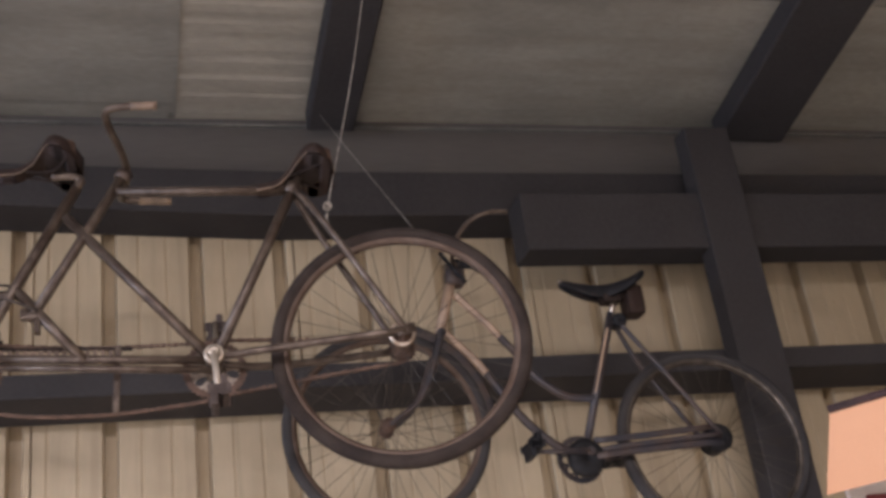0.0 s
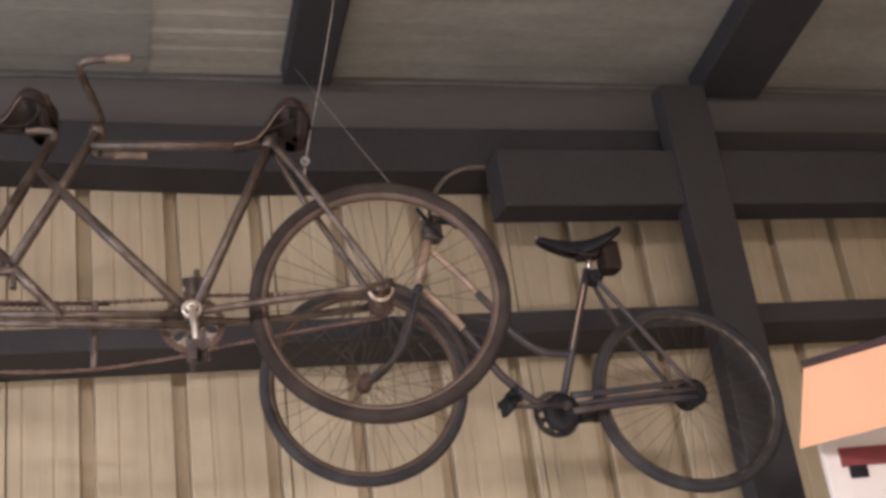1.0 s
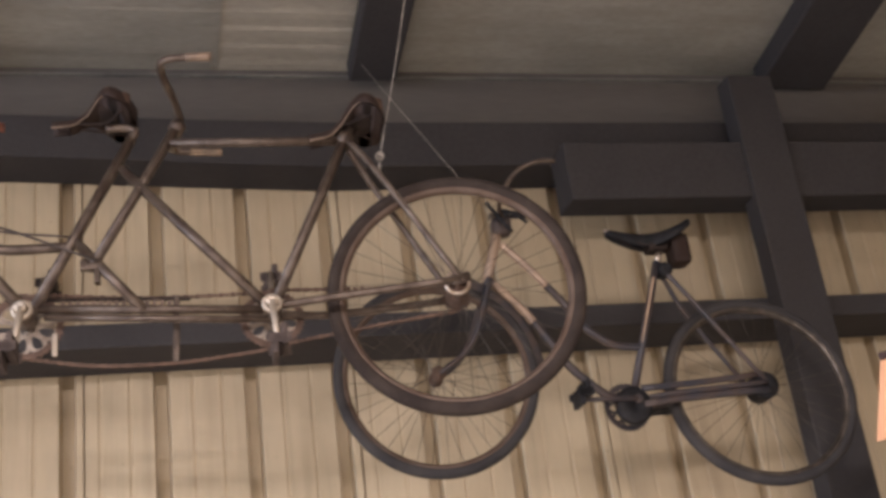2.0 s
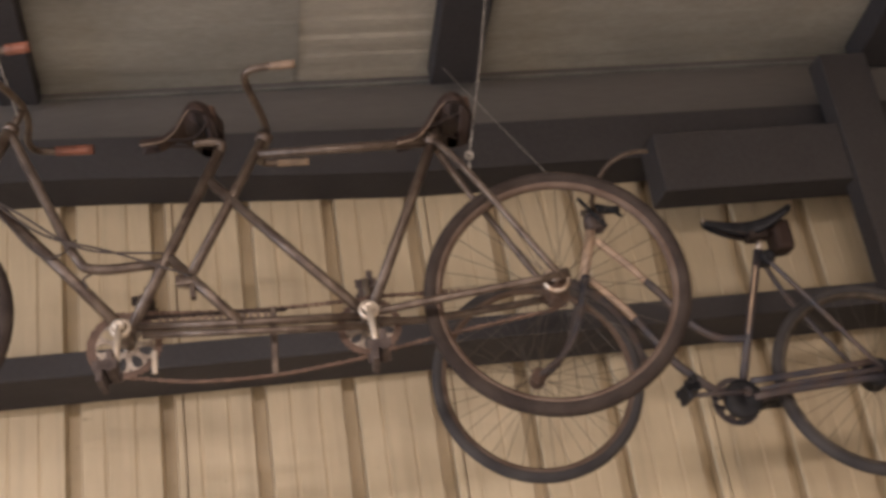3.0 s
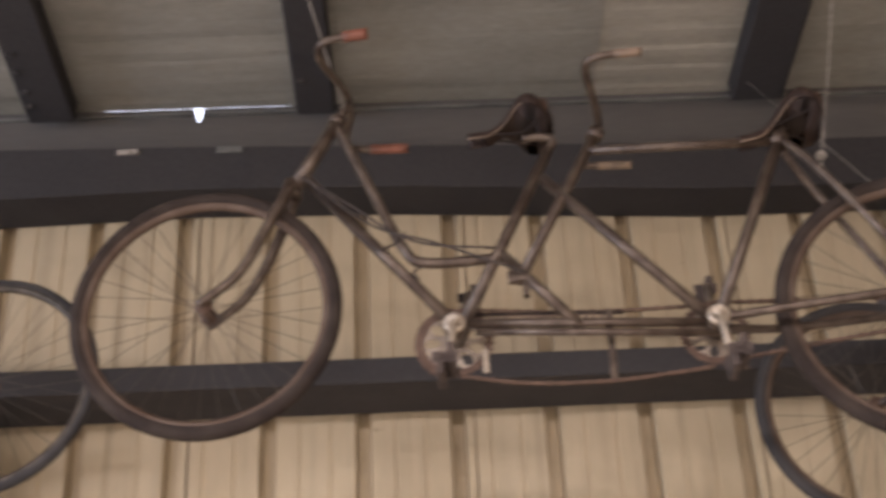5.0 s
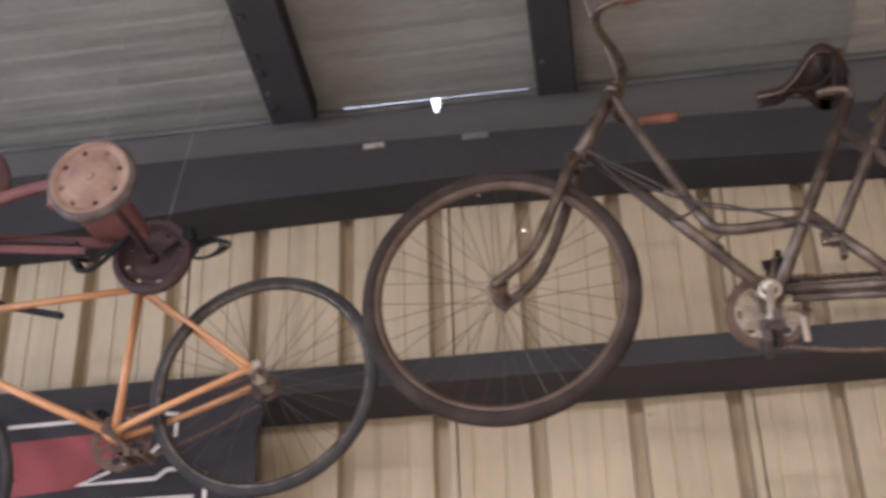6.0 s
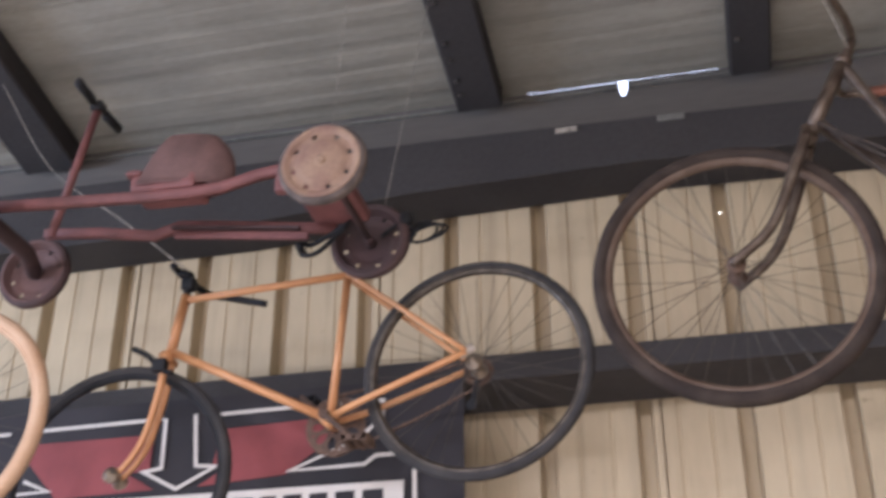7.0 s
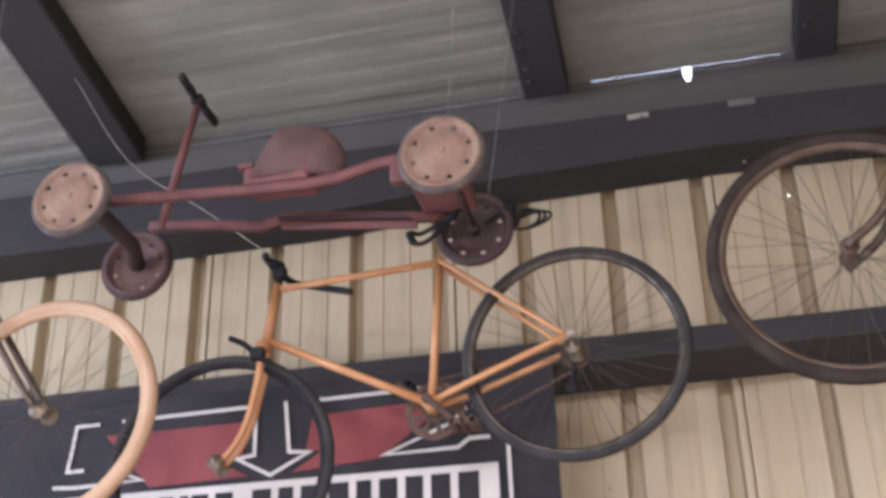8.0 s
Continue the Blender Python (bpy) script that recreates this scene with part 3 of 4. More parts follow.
    for k in range(16):
        u = -0.53 + 0.019 * k
        box(chips, u, u + 0.011, 0.046, 0.049, 0.062 - 0.0012 * k + 0.006 * random.random(), 0.091 - 0.0012 * k)
    gd = part("chain_guard", guard, SADDLE_DARK, o, "dark remains of a chain guard")
    box(chips, -0.535, -0.225, 0.0465, 0.0485, 0.076, 0.080)
    part("pale_strip", chips, PALE_BROWN, gd, "flaking pale strip")
    part("chain_adjuster", tube(bmesh.new(), [(-0.541, 0.046, 0.000), (-0.541, 0.046, -0.062)], 0.0072, 8, flat=0.5), BRIGHT, o, "bright chain adjuster link")
    gb = bmesh.new()
    tube(gb, [(-0.240, 0.045, 0.085), (-0.246, 0.052, -0.100)], 0.0085, 8, flat=0.5)
    part("tensioner_stay", gb, RUST, o)
    part("seat_post", tube(bmesh.new(), path2([(-0.350, 0.540), (-0.334, 0.572), (-0.352, 0.588), (-0.41, 0.590)], 0, 5), 0.0115), RUST, o, "", True)
    part("seat_post", tube(bmesh.new(), path2([(0.225, 0.495), (0.252, 0.553)], 0), 0.0115), RUST, o, "", True)
    saddle(o, (-0.552, 0.604), (-0.328, 0.614), 0.225, 0.062, LEATHER, PALE_BROWN, (-0.41, 0.592))
    saddle(o, (0.136, 0.520), (0.355, 0.556), 0.225, 0.070, LEATHER, PALE_BROWN, (0.252, 0.555))
    for clamp, near, far, mat in (
            ((-0.868, 0.768), [(-0.880, 0.09, 0.752), (-0.908, 0.19, 0.738), (-0.905, 0.250, 0.736), (-0.865, 0.272, 0.740), (-0.778, 0.275, 0.746)],
             [(-0.880, -0.09, 0.785), (-0.908, -0.19, 0.800), (-0.905, -0.250, 0.812), (-0.865, -0.272, 0.815), (-0.740, -0.275, 0.809)], GRIP_ORANGE),
            ((-0.212, 0.606), [(-0.222, 0.09, 0.608), (-0.243, 0.19, 0.612), (-0.242, 0.248, 0.610), (-0.205, 0.270, 0.608), (-0.112, 0.273, 0.607)],
             [(-0.222, -0.09, 0.630), (-0.246, -0.19, 0.655), (-0.250, -0.248, 0.680), (-0.215, -0.270, 0.686), (-0.108, -0.273, 0.680)], GRIP_TAN)):
        pts = [(u, -l, v) for u, l, v in reversed(near)] + [(clamp[0], 0, clamp[1])] + [(u, -l, v) for u, l, v in far]
        pth = smooth_path(pts, 6)
        bar = part("handlebar", tube(bmesh.new(), pth, 0.0105, 10), RUST, o, "swept-back handlebar", True)
        for seg, m in ((pth[:5], mat if mat is GRIP_ORANGE else PALE_BROWN), (pth[-6:], mat)):
            part("grip", tube(bmesh.new(), seg, 0.0145 if mat is GRIP_ORANGE else 0.0112, 10), m, bar, "", True)
    for a, b in (((-0.902, 0.692), (-0.868, 0.768)), ((-0.230, 0.570), (-0.212, 0.606))):
        part("stem", tubes(bmesh.new(), [(a, b, 0.0115)]), RUST, o, "", True)
    for pts in ([(-0.985, 0.03, 0.50), (-0.86, 0.03, 0.40), (-0.70, 0.03, 0.275), (-0.50, 0.03, 0.235)], [(-0.97, 0.02, 0.49), (-0.80, 0.03, 0.33), (-0.64, 0.03, 0.262), (-0.43, 0.02, 0.165)],
                [(-0.955, 0.02, 0.47), (-0.82, 0.02, 0.285), (-0.76, 0.02, 0.270), (-0.72, 0.02, 0.31)], [(-0.68, 0.02, 0.205), (-0.70, 0.02, 0.19), (-0.69, 0.02, 0.165)]):
        part("brake_cable", tube(bmesh.new(), path2(pts, 0, 6), 0.0035, 6), WIRE, o, "", True)
    cal = bmesh.new()
    box(cal, -0.458, -0.430, -0.015, 0.015, 0.148, 0.168, 0.006)
    box(cal, -0.440, -0.425, -0.012, 0.012, 0.110, 0.150, 0.004)
    box(cal, -0.475, -0.455, -0.010, 0.010, 0.150, 0.180, 0.004)
    part("brake_caliper", cal, RUST, o)
    return o


tandem_bicycle()


# ---- dark step-through bicycle ----
def swept_saddle(owner):
    """Slim black saddle with a dipped middle and an upturned back, on a clamp with two rails."""
    bm = bmesh.new()
    rows = []
    for i in range(19):
        t = i / 18
        ridge = 0.606 - 0.19 * t * (1 - t) * (0.55 + 0.5 * t) + 0.030 * t
        g = min(1.0, max(0.0, (t - 0.40) / 0.42))
        w = 0.017 + 0.016 * t + 0.047 * g * g * (3 - 2 * g)
        if t < 0.08:
            w *= 0.55 + 0.45 * t / 0.08
        if t > 0.86:
            w *= math.sqrt(max(0.08, 1 - ((t - 0.86) / 0.145) ** 2))
        drop = 0.018 + 0.030 * math.sin(math.pi * t)
        rows.append([(0.016 + 0.312 * t, w * math.sin(a), ridge - drop * (1 - math.cos(a)) ** 1.2) for a in (math.pi * (k / 12 - 0.5) for k in range(13))])
    top = [[bm.verts.new(q) for q in r] for r in rows]
    low = [[bm.verts.new((x, y * 0.88, z - 0.009)) for x, y, z in r] for r in rows]
    for i in range(18):
        for k in range(12):
            bm.faces.new((top[i][k], top[i + 1][k], top[i + 1][k + 1], top[i][k + 1]))
            bm.faces.new((low[i][k], low[i][k + 1], low[i + 1][k + 1], low[i + 1][k]))
        for k in (0, 12):
            bm.faces.new((top[i][k], low[i][k], low[i + 1][k], top[i + 1][k]))
    for i in (0, 18):
        for k in range(12):
            bm.faces.new((top[i][k], top[i][k + 1], low[i][k + 1], low[i][k]))
    sad = part("saddle", bm, BLACK, owner, "slim black saddle with an upturned back", True)
    for side in (-1, 1):
        rail = smooth_path([(0.06, side * 0.008, 0.572), (0.13, side * 0.020, 0.540), (0.20, side * 0.022, 0.528), (0.255, side * 0.030, 0.545), (0.29, side * 0.035, 0.590)], 5)
        part("rail", tube(bmesh.new(), rail, 0.0042, 6), SADDLE_DARK, sad, "", True)
    part("clamp", box(bmesh.new(), 0.158, 0.230, -0.032, 0.032, 0.514, 0.548, 0.012), SADDLE_DARK, sad)
    part("nose_cap", tube(bmesh.new(), [(0.020, -0.010, 0.598), (0.022, 0.010, 0.598)], 0.007, 8), PLATE, sad, "worn pale nose", True)
    return sad


def step_through_bicycle():
    o = thing("step_through_bicycle", "dark step-through bicycle with pale head tubes hung by the wall", "bicycle",
              plane_frame((1.45, 3.51, 2.55), (1, 0, 0), (0, 1, 0)))
    head = bmesh.new()
    tubes(head, [((-0.371, 0.594), (-0.430, 0.420), 0.0175)])
    tube(head, path2([(-0.360, 0.560), (-0.270, 0.462), (-0.225, 0.405)], 0, 8), 0.0133)
    tube(head, path2([(-0.416, 0.430), (-0.330, 0.335), (-0.290, 0.280)], 0, 8), 0.0143)
    part("front_frame", head, PALE_FRAME, o, "pale head tube and upper tubes", True)
    bm = bmesh.new()
    tube(bm, path2([(-0.225, 0.405), (-0.181, 0.350), (-0.150, 0.300), (-0.119, 0.255), (-0.030, 0.190), (0.068, 0.176)], 0, 8), 0.0132)
    tube(bm, path2([(-0.290, 0.280), (-0.243, 0.205), (-0.222, 0.172), (-0.180, 0.110), (-0.080, 0.018), (-0.005, -0.012)], 0, 8), 0.0142)
    tubes(bm, [((0.186, 0.478), (0.0, -0.010), 0.0140)])
    tube(bm, [(0.0, -0.036, -0.012), (0.0, 0.036, -0.012)], 0.022, 14)
    for s in (-1, 1):
        tube(bm, path2([(0.192, 0.012 * s, 0.455), (0.28, 0.045 * s, 0.295), (0.462, 0.056 * s, 0.020)], 0, 5), 0.0085)
        tube(bm, path2([(0.0, 0.02 * s, -0.01), (0.12, 0.045 * s, 0.0), (0.465, 0.056 * s, 0.018)], 0, 5), 0.0095)
    fr = part("frame", bm, DARKBLUE, o, "dark painted frame", True)
    # slim pale strip painted as the seat tube's highlight
    part("tube_highlight", tube(bmesh.new(), path2([(0.158, 0.012, 0.420), (0.112, 0.0125, 0.300), (0.070, 0.012, 0.190)], 0, 4), 0.0055, 8, 0.0025), PALE_FRAME, fr, "pale highlight painted on the seat tube", True)
    fork = bmesh.new()
    for s in (-1, 1):
        tube(fork, path2([(-0.432, 0.028 * s, 0.412), (-0.493, 0.046 * s, 0.255), (-0.549, 0.050 * s, 0.172), (-0.638, 0.054 * s, 0.108)], 0, 6), 0.0125, 10, 0.008)
    tube(fork, [(-0.432, -0.04, 0.414), (-0.432, 0.04, 0.414)], 0.015, 10)
    part("fork", fork, DARKBLUE, o, "", True)
    wheel(o, -0.636, 0.113, 0.329, 0.0185, TYRE_DARK, RIM, hub_r=0.014, hub_mat=RUSTY, turn=-4.0, lean=-2.0)
    wheel(o, 0.465, 0.008, 0.335, 0.0185, TYRE_DARK, SPOKE, turn=-3.7, lean=-7.0)
    part("seat_post", tubes(bmesh.new(), [((0.186, 0.470), (0.208, 0.530), 0.012)]), CHROME, o, "", True)
    swept_saddle(o)
    bag = box(bmesh.new(), 0.240, 0.306, -0.042, 0.042, 0.462, 0.572, 0.018)
    part("saddle_bag", bag, LEATHER, o, "small dark leather saddle bag")
    rf = lathe_y(bmesh.new(), [(0.0005, -0.03), (0.022, -0.03), (0.026, -0.02), (0.026, 0.02), (0.0005, 0.02)], 18, 0.205, 0, 0.445)
    part("seat_clamp", rf, BLACK, o, "", True)
    crank(o, 0.0, -0.012, 0.055, -92, 0.212, DARKBLUE, BLACK, 1, True)
    crank(o, 0.0, -0.012, -0.070, 92, 0.165, DARKBLUE, BLACK, -1)
    chainring(o, 0.0, -0.012, -0.045, 0.078, DARKBLUE)
    cover = lathe_y(bmesh.new(), [(0.0005, -0.052), (0.052, -0.052), (0.062, -0.044), (0.062, -0.026), (0.052, -0.020), (0.0005, -0.020)], 32, -0.012, 0, -0.030)
    part("bracket_cover", cover, BLACK, o, "", True)
    cg = bmesh.new()
    tube(cg, path2([(0.02, 0.022), (0.20, 0.030), (0.44, 0.046)], 0.05, 4), 0.011, 8, flat=0.5)
    tube(cg, path2([(0.02, -0.030), (0.20, -0.015), (0.47, -0.005)], 0.05, 4), 0.012, 8, flat=0.5)
    part("chain_case", cg, DARKBLUE, o, "", True)
    drum = lathe_y(bmesh.new(), [(0.0005, -0.050), (0.040, -0.050), (0.046, -0.040), (0.046, 0.030), (0.0005, 0.030)], 26, 0.468, 0, 0.012)
    part("hub_brake", drum, BLACK, o, "black hub brake drum", True)
    stem = tubes(bmesh.new(), [((-0.371, 0.590), (-0.342, 0.665), 0.0115)])
    box(stem, -0.385, -0.320, -0.03, 0.03, 0.590, 0.650, 0.014)
    part("stem", stem, DARKBLUE, o, "", True)
    pth = smooth_path([(-0.240, -0.300, 0.716), (-0.300, -0.300, 0.714), (-0.366, -0.275, 0.692), (-0.392, -0.18, 0.662), (-0.375, -0.08, 0.655), (-0.345, 0, 0.662),
                       (-0.345, 0.10, 0.700), (-0.300, 0.245, 0.78), (-0.255, 0.285, 0.80), (-0.150, 0.285, 0.80)], 6)
    bar = part("handlebar", tube(bmesh.new(), pth, 0.0075, 10), RUST, o, "dull swept-back handlebar", True)
    for seg in (pth[-6:],):
        part("grip", tube(bmesh.new(), seg, 0.0145, 10), BLACK, bar, "", True)
    lever = bmesh.new()
    tube(lever, path2([(-0.37, 0.06, 0.66), (-0.34, 0.10, 0.63), (-0.30, 0.12, 0.585)], 0, 4), 0.006, 6)
    tube(lever, path2([(-0.40, 0.03, 0.70), (-0.365, 0.05, 0.63), (-0.335, 0.06, 0.58)], 0, 4), 0.008, 6)
    part("brake_lever", lever, BLACK, bar, "", True)
    mg = []
    for k in range(16):
        a = radians(2 + k * 5)
        mg.append((-0.636 + 0.338 * math.cos(a), 0.0, 0.115 + 0.338 * math.sin(a)))
    part("mudguard", tube(bmesh.new(), mg, 0.024, 8, flat=0.15), DARKBLUE, o, "", True)
    return o


step_through_bicycle()


# ---- orange racing bicycle ----
def orange_bicycle():
    o = thing("racing_bicycle", "orange racing bicycle frame with black tyres hung before a banner", "bicycle",
              plane_frame((-2.10, 3.49, 2.70), (1, 0, 0), (0, 1, 0)))
    bm = bmesh.new()
    tubes(bm, [((-0.482, 0.446), (-0.514, 0.246), 0.0155), ((-0.480, 0.430), (0.032, 0.456), 0.0112), ((0.036, 0.472), (0.0, 0.008), 0.0122), ((-0.508, 0.262), (0.0, 0.008), 0.0130)])
    for s in (-1, 1):
        tube(bm, path2([(0.038, 0.020 * s, 0.450), (0.10, 0.036 * s, 0.400), (0.404, 0.060 * s, 0.152)], 0, 5), 0.0078)
        tube(bm, path2([(0.0, 0.020 * s, 0.005), (0.12, 0.046 * s, 0.045), (0.404, 0.060 * s, 0.150)], 0, 5), 0.0098)
    tube(bm, [(0.0, -0.036, 0.005), (0.0, 0.036, 0.005)], 0.0215, 14)
    fr = part("frame", bm, ORANGE, o, "orange painted diamond frame", True)
    fork = bmesh.new()
    for s in (-1, 1):
        tube(fork, path2([(-0.516, 0.019 * s, 0.236), (-0.524, 0.020 * s, 0.140), (-0.552, 0.020 * s, 0.008), (-0.588, 0.020 * s, -0.066), (-0.642, 0.020 * s, -0.122)], 0, 6), 0.0125, 10, 0.0075)
    tube(fork, [(-0.516, -0.038, 0.238), (-0.516, 0.038, 0.238)], 0.0145, 10)
    part("fork", fork, ORANGE, o, "", True)
    wheel(o, 0.421, 0.128, 0.332, 0.0150, TYRE_DARK, SPOKE, hub_r=0.014, turn=-2.7, lean=-3.0)
    wheel(o, -0.640, -0.117, 0.348, 0.0165, TYRE_DARK, BLACK, hub_r=0.014, spokes=0, turn=2.5, lean=-2.0)
    for a, b in (((0.385, 0.140), (0.425, 0.165)),):
        for s in (-1, 1):
            part("dropout", tube(bmesh.new(), [(a[0], -0.06 * s, a[1]), (b[0], -0.06 * s, b[1])], 0.013, 8, flat=0.3), PLATE, o)
    crank(o, 0.0, 0.005, 0.058, 48, 0.160, RUSTY, RUSTY, 1)
    crank(o, 0.0, 0.005, -0.070, 228, 0.160, RUSTY, BLACK, -1)
    chainring(o, 0.0, 0.005, -0.050, 0.088, RUSTY)
    chainring(o, 0.418, 0.128, -0.038, 0.042, RUSTY, 20)
    chain(o, [(0.0, 0.094), (0.2, 0.125), (0.418, 0.172)], -0.044)
    chain(o, [(0.0, -0.084), (0.2, -0.01), (0.418, 0.085)], -0.044)
    mech = bmesh.new()
    tube(mech, path2([(0.418, -0.035, 0.110), (0.405, -0.045, 0.070), (0.400, -0.04, 0.030)], 0, 4), 0.010, 8, flat=0.6)
    disc(mech, 0.016, 0.030, 0.036, 0.398, 0.030, 14)
    part("derailleur", mech, BLACK, o, "black rear derailleur")
    stem = bmesh.new()
    tubes(stem, [((-0.482, 0.440), (-0.474, 0.520), 0.0115)])
    box(stem, -0.498, -0.455, -0.02, 0.02, 0.462, 0.505, 0.010)
    tube(stem, [(-0.474, 0, 0.515), (-0.52, 0, 0.535)], 0.011, 8)
    part("stem", stem, BLACK, o, "", True)
    pth = smooth_path([(-0.505, -0.060, 0.522), (-0.515, -0.03, 0.530), (-0.52, 0, 0.535), (-0.515, 0.09, 0.535), (-0.49, 0.170, 0.53), (-0.44, 0.195, 0.525), (-0.38, 0.205, 0.512), (-0.305, 0.205, 0.492)], 6)
    bar = part("handlebar", tube(bmesh.new(), pth, 0.0115, 10), BLACK, o, "black upturned handlebar", True)
    cal = bmesh.new()
    box(cal, -0.545, -0.500, -0.055, -0.025, 0.185, 0.225, 0.008)
    tube(cal, path2([(-0.61, 0.05, 0.262), (-0.56, 0.05, 0.235), (-0.525, 0.04, 0.200)], 0, 4), 0.009, 6)
    tube(cal, path2([(-0.505, 0.05, 0.180), (-0.475, 0.05, 0.175)], 0, 4), 0.008, 6)
    part("front_brake", cal, BLACK, o, "black caliper brake")
    return o


orange_bicycle()


# ---- bicycle with a cream tyre, at the end of the row ----
def cream_tyre_bicycle():
    o = thing("old_bicycle", "old bicycle with a cream tyre and a bare steel fork", "bicycle", plane_frame((-3.153, 3.20, 2.691), (1, 0, 0), (0, 1, 0)))
    wheel(o, 0, 0, 0.343, 0.0200, TYRE_TAN, TYRE_TAN)
    fork = bmesh.new()
    for s in (-1, 1):
        tube(fork, path2([(0.0, 0.054 * s, 0.0), (-0.06, 0.052 * s, 0.08), (-0.17, 0.048 * s, 0.245), (-0.255, 0.030 * s, 0.385)], 0, 6), 0.0085, 10, 0.0125)
    part("fork", fork, RIM, o, "", True)
    bm = tubes(bmesh.new(), [((-0.255, 0.385), (-0.365, 0.580), 0.0175), ((-0.27, 0.41), (-0.70, 0.03), 0.0145), ((-0.35, 0.555), (-0.85, 0.52), 0.0130)])
    part("frame", bm, RIM, o, "", True)
    return o


cream_tyre_bicycle()


# ---- red pedal kart ----
def pedal_kart():
    o = thing("pedal_kart", "faded red pedal kart with disc wheels hung under the roof", "toy car", pose(-2.38, 2.94, 3.09, 0, 1.2, 0))

    def kart_wheel(x, y, near, mat, label):
        s = -1 if near else 1
        bm = bmesh.new()
        prof = [(0.012, -0.020 * s), (0.028, -0.020 * s), (0.052, -0.017 * s), (0.066, -0.012 * s), (0.078, -0.011 * s), (0.090, -0.017 * s), (0.097, -0.017 * s), (0.097, 0.016 * s), (0.090, 0.016 * s),
                (0.078, -0.006 * s), (0.066, -0.006 * s), (0.052, -0.011 * s), (0.012, -0.014 * s)]
        n = 72
        rings = []
        for k in range(n):
            a = 2 * math.pi * k / n
            rings.append([bm.verts.new((r * math.cos(a), yy * -1, r * math.sin(a))) for r, yy in prof])
        m = len(prof)
        for k in range(n):
            a, b = rings[k], rings[(k + 1) % n]
            for i in range(m):
                if k % 9 in (4, 5) and i in (3, 9):
                    continue
                bm.faces.new((a[i], a[(i + 1) % m], b[(i + 1) % m], b[i]))
        w = part("wheel", bm, mat, o, label)
        w.matrix_local = pose(x, y, -0.013, 0, 8, 0)
        part("tyre", lathe_y(bmesh.new(), ring_profile(0.100, 0.0095, 10, 1.6), 56), RUBBER_GREY if near else REDDARK, w, "", True)
        part("hub_cap", lathe_y(bmesh.new(), [(0.0005, -0.024), (0.012, -0.024), (0.014, -0.016), (0.014, 0.016), (0.0005, 0.016)], 18), mat, w, "", True)
        return w

    kart_wheel(0.491, -0.20, True, DISC, "dusty pink pressed-steel disc wheel with holes")
    kart_wheel(-0.490, -0.20, True, DISC, "dusty pink pressed-steel disc wheel with holes")
    # far wheels show inner faces; their shade is put into the darker colours
    kart_wheel(0.490, 0.20, False, REDDARK, "dark red disc wheel with holes, shade in its colour")
    kart_wheel(-0.500, 0.20, False, KART_DULL, "dull red disc wheel with holes, shade in its colour")

    def rail(pts, y):
        bm = bmesh.new()
        p = [Vector((a, y, b)) for a, b in pts]
        rings = []
        for q in p:
            rings.append([bm.verts.new(q + Vector((0, dy, dz))) for dy, dz in ((-0.010, -0.014), (0.010, -0.014), (0.012, 0.010), (0.004, 0.014), (-0.004, 0.014), (-0.012, 0.010))])
        for a, b in zip(rings, rings[1:]):
            for k in range(6):
                bm.faces.new((a[k], a[(k + 1) % 6], b[(k + 1) % 6], b[k]))
        bm.faces.new(rings[0])
        bm.faces.new(list(reversed(rings[-1])))
        return part("side_rail", bm, RED, o, "", True)

    rail([(-0.44, 0.030), (-0.30, 0.024), (0.0, 0.012), (0.10, 0.010), (0.19, 0.016), (0.29, 0.042), (0.35, 0.050), (0.43, 0.020)], -0.10)
    rail([(-0.42, 0.052), (-0.25, 0.038), (-0.085, 0.012), (-0.015, 0.034), (0.10, 0.022), (0.335, -0.008), (0.43, -0.018)], 0.10)
    pan = box(bmesh.new(), -0.03, 0.335, 0.068, 0.088, -0.006, 0.002, 0.003)
    for v in pan.verts:
        v.co.z += 0.018 - 0.11 * v.co.x
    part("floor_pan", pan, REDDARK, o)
    lip = box(bmesh.new(), -0.02, 0.36, 0.078, 0.090, -0.032, -0.012, 0.003)
    for v in lip.verts:
        v.co.z += 0.018 - 0.11 * v.co.x
    part("pan_lip", lip, RED, o)
    # bucket seat: shell with a rounded back
    bm = bmesh.new()
    rows = []
    for i in range(11):
        t = i / 10
        ring = []
        for k in range(17):
            a = math.pi * (k / 16) - math.pi / 2
            wide = 0.130 * math.sqrt(max(0.0, 1 - (0.90 * t) ** 2.6))
            ring.append((-0.030 + 0.060 * t + (0.225 - 0.11 * t * t) * math.cos(a), -0.062 + 0.5 * wide * math.sin(a), 0.046 + 0.150 * t))
        rows.append(ring)
    for inset in (0.0, 0.008):
        vs = [[bm.verts.new((x - inset * 0.8, -0.062 + (y + 0.062) * (1 - inset * 5), z - inset)) for x, y, z in r] for r in rows]
        for a, b in zip(vs, vs[1:]):
            for k in range(16):
                bm.faces.new((a[k], a[k + 1], b[k + 1], b[k]))
    part("seat_back", bm, KART_DULL, o, "rounded dull red bucket seat back", True)
    cush = box(bmesh.new(), -0.060, 0.12, -0.115, -0.010, 0.022, 0.076, 0.014)
    box(cush, -0.074, -0.03, -0.120, -0.005, 0.070, 0.084, 0.006)
    part("seat_base", cush, RED, o)
    col = bmesh.new()
    tube(col, [(-0.335, 0, -0.015), (-0.265, 0, 0.372)], 0.0115, 10)
    part("steering_column", col, RED, o, "", True)
    yoke = bmesh.new()
    tube(yoke, [(-0.262, -0.115, 0.388), (-0.262, -0.05, 0.384), (-0.262, 0.05, 0.384), (-0.262, 0.115, 0.388)], 0.0085, 10)
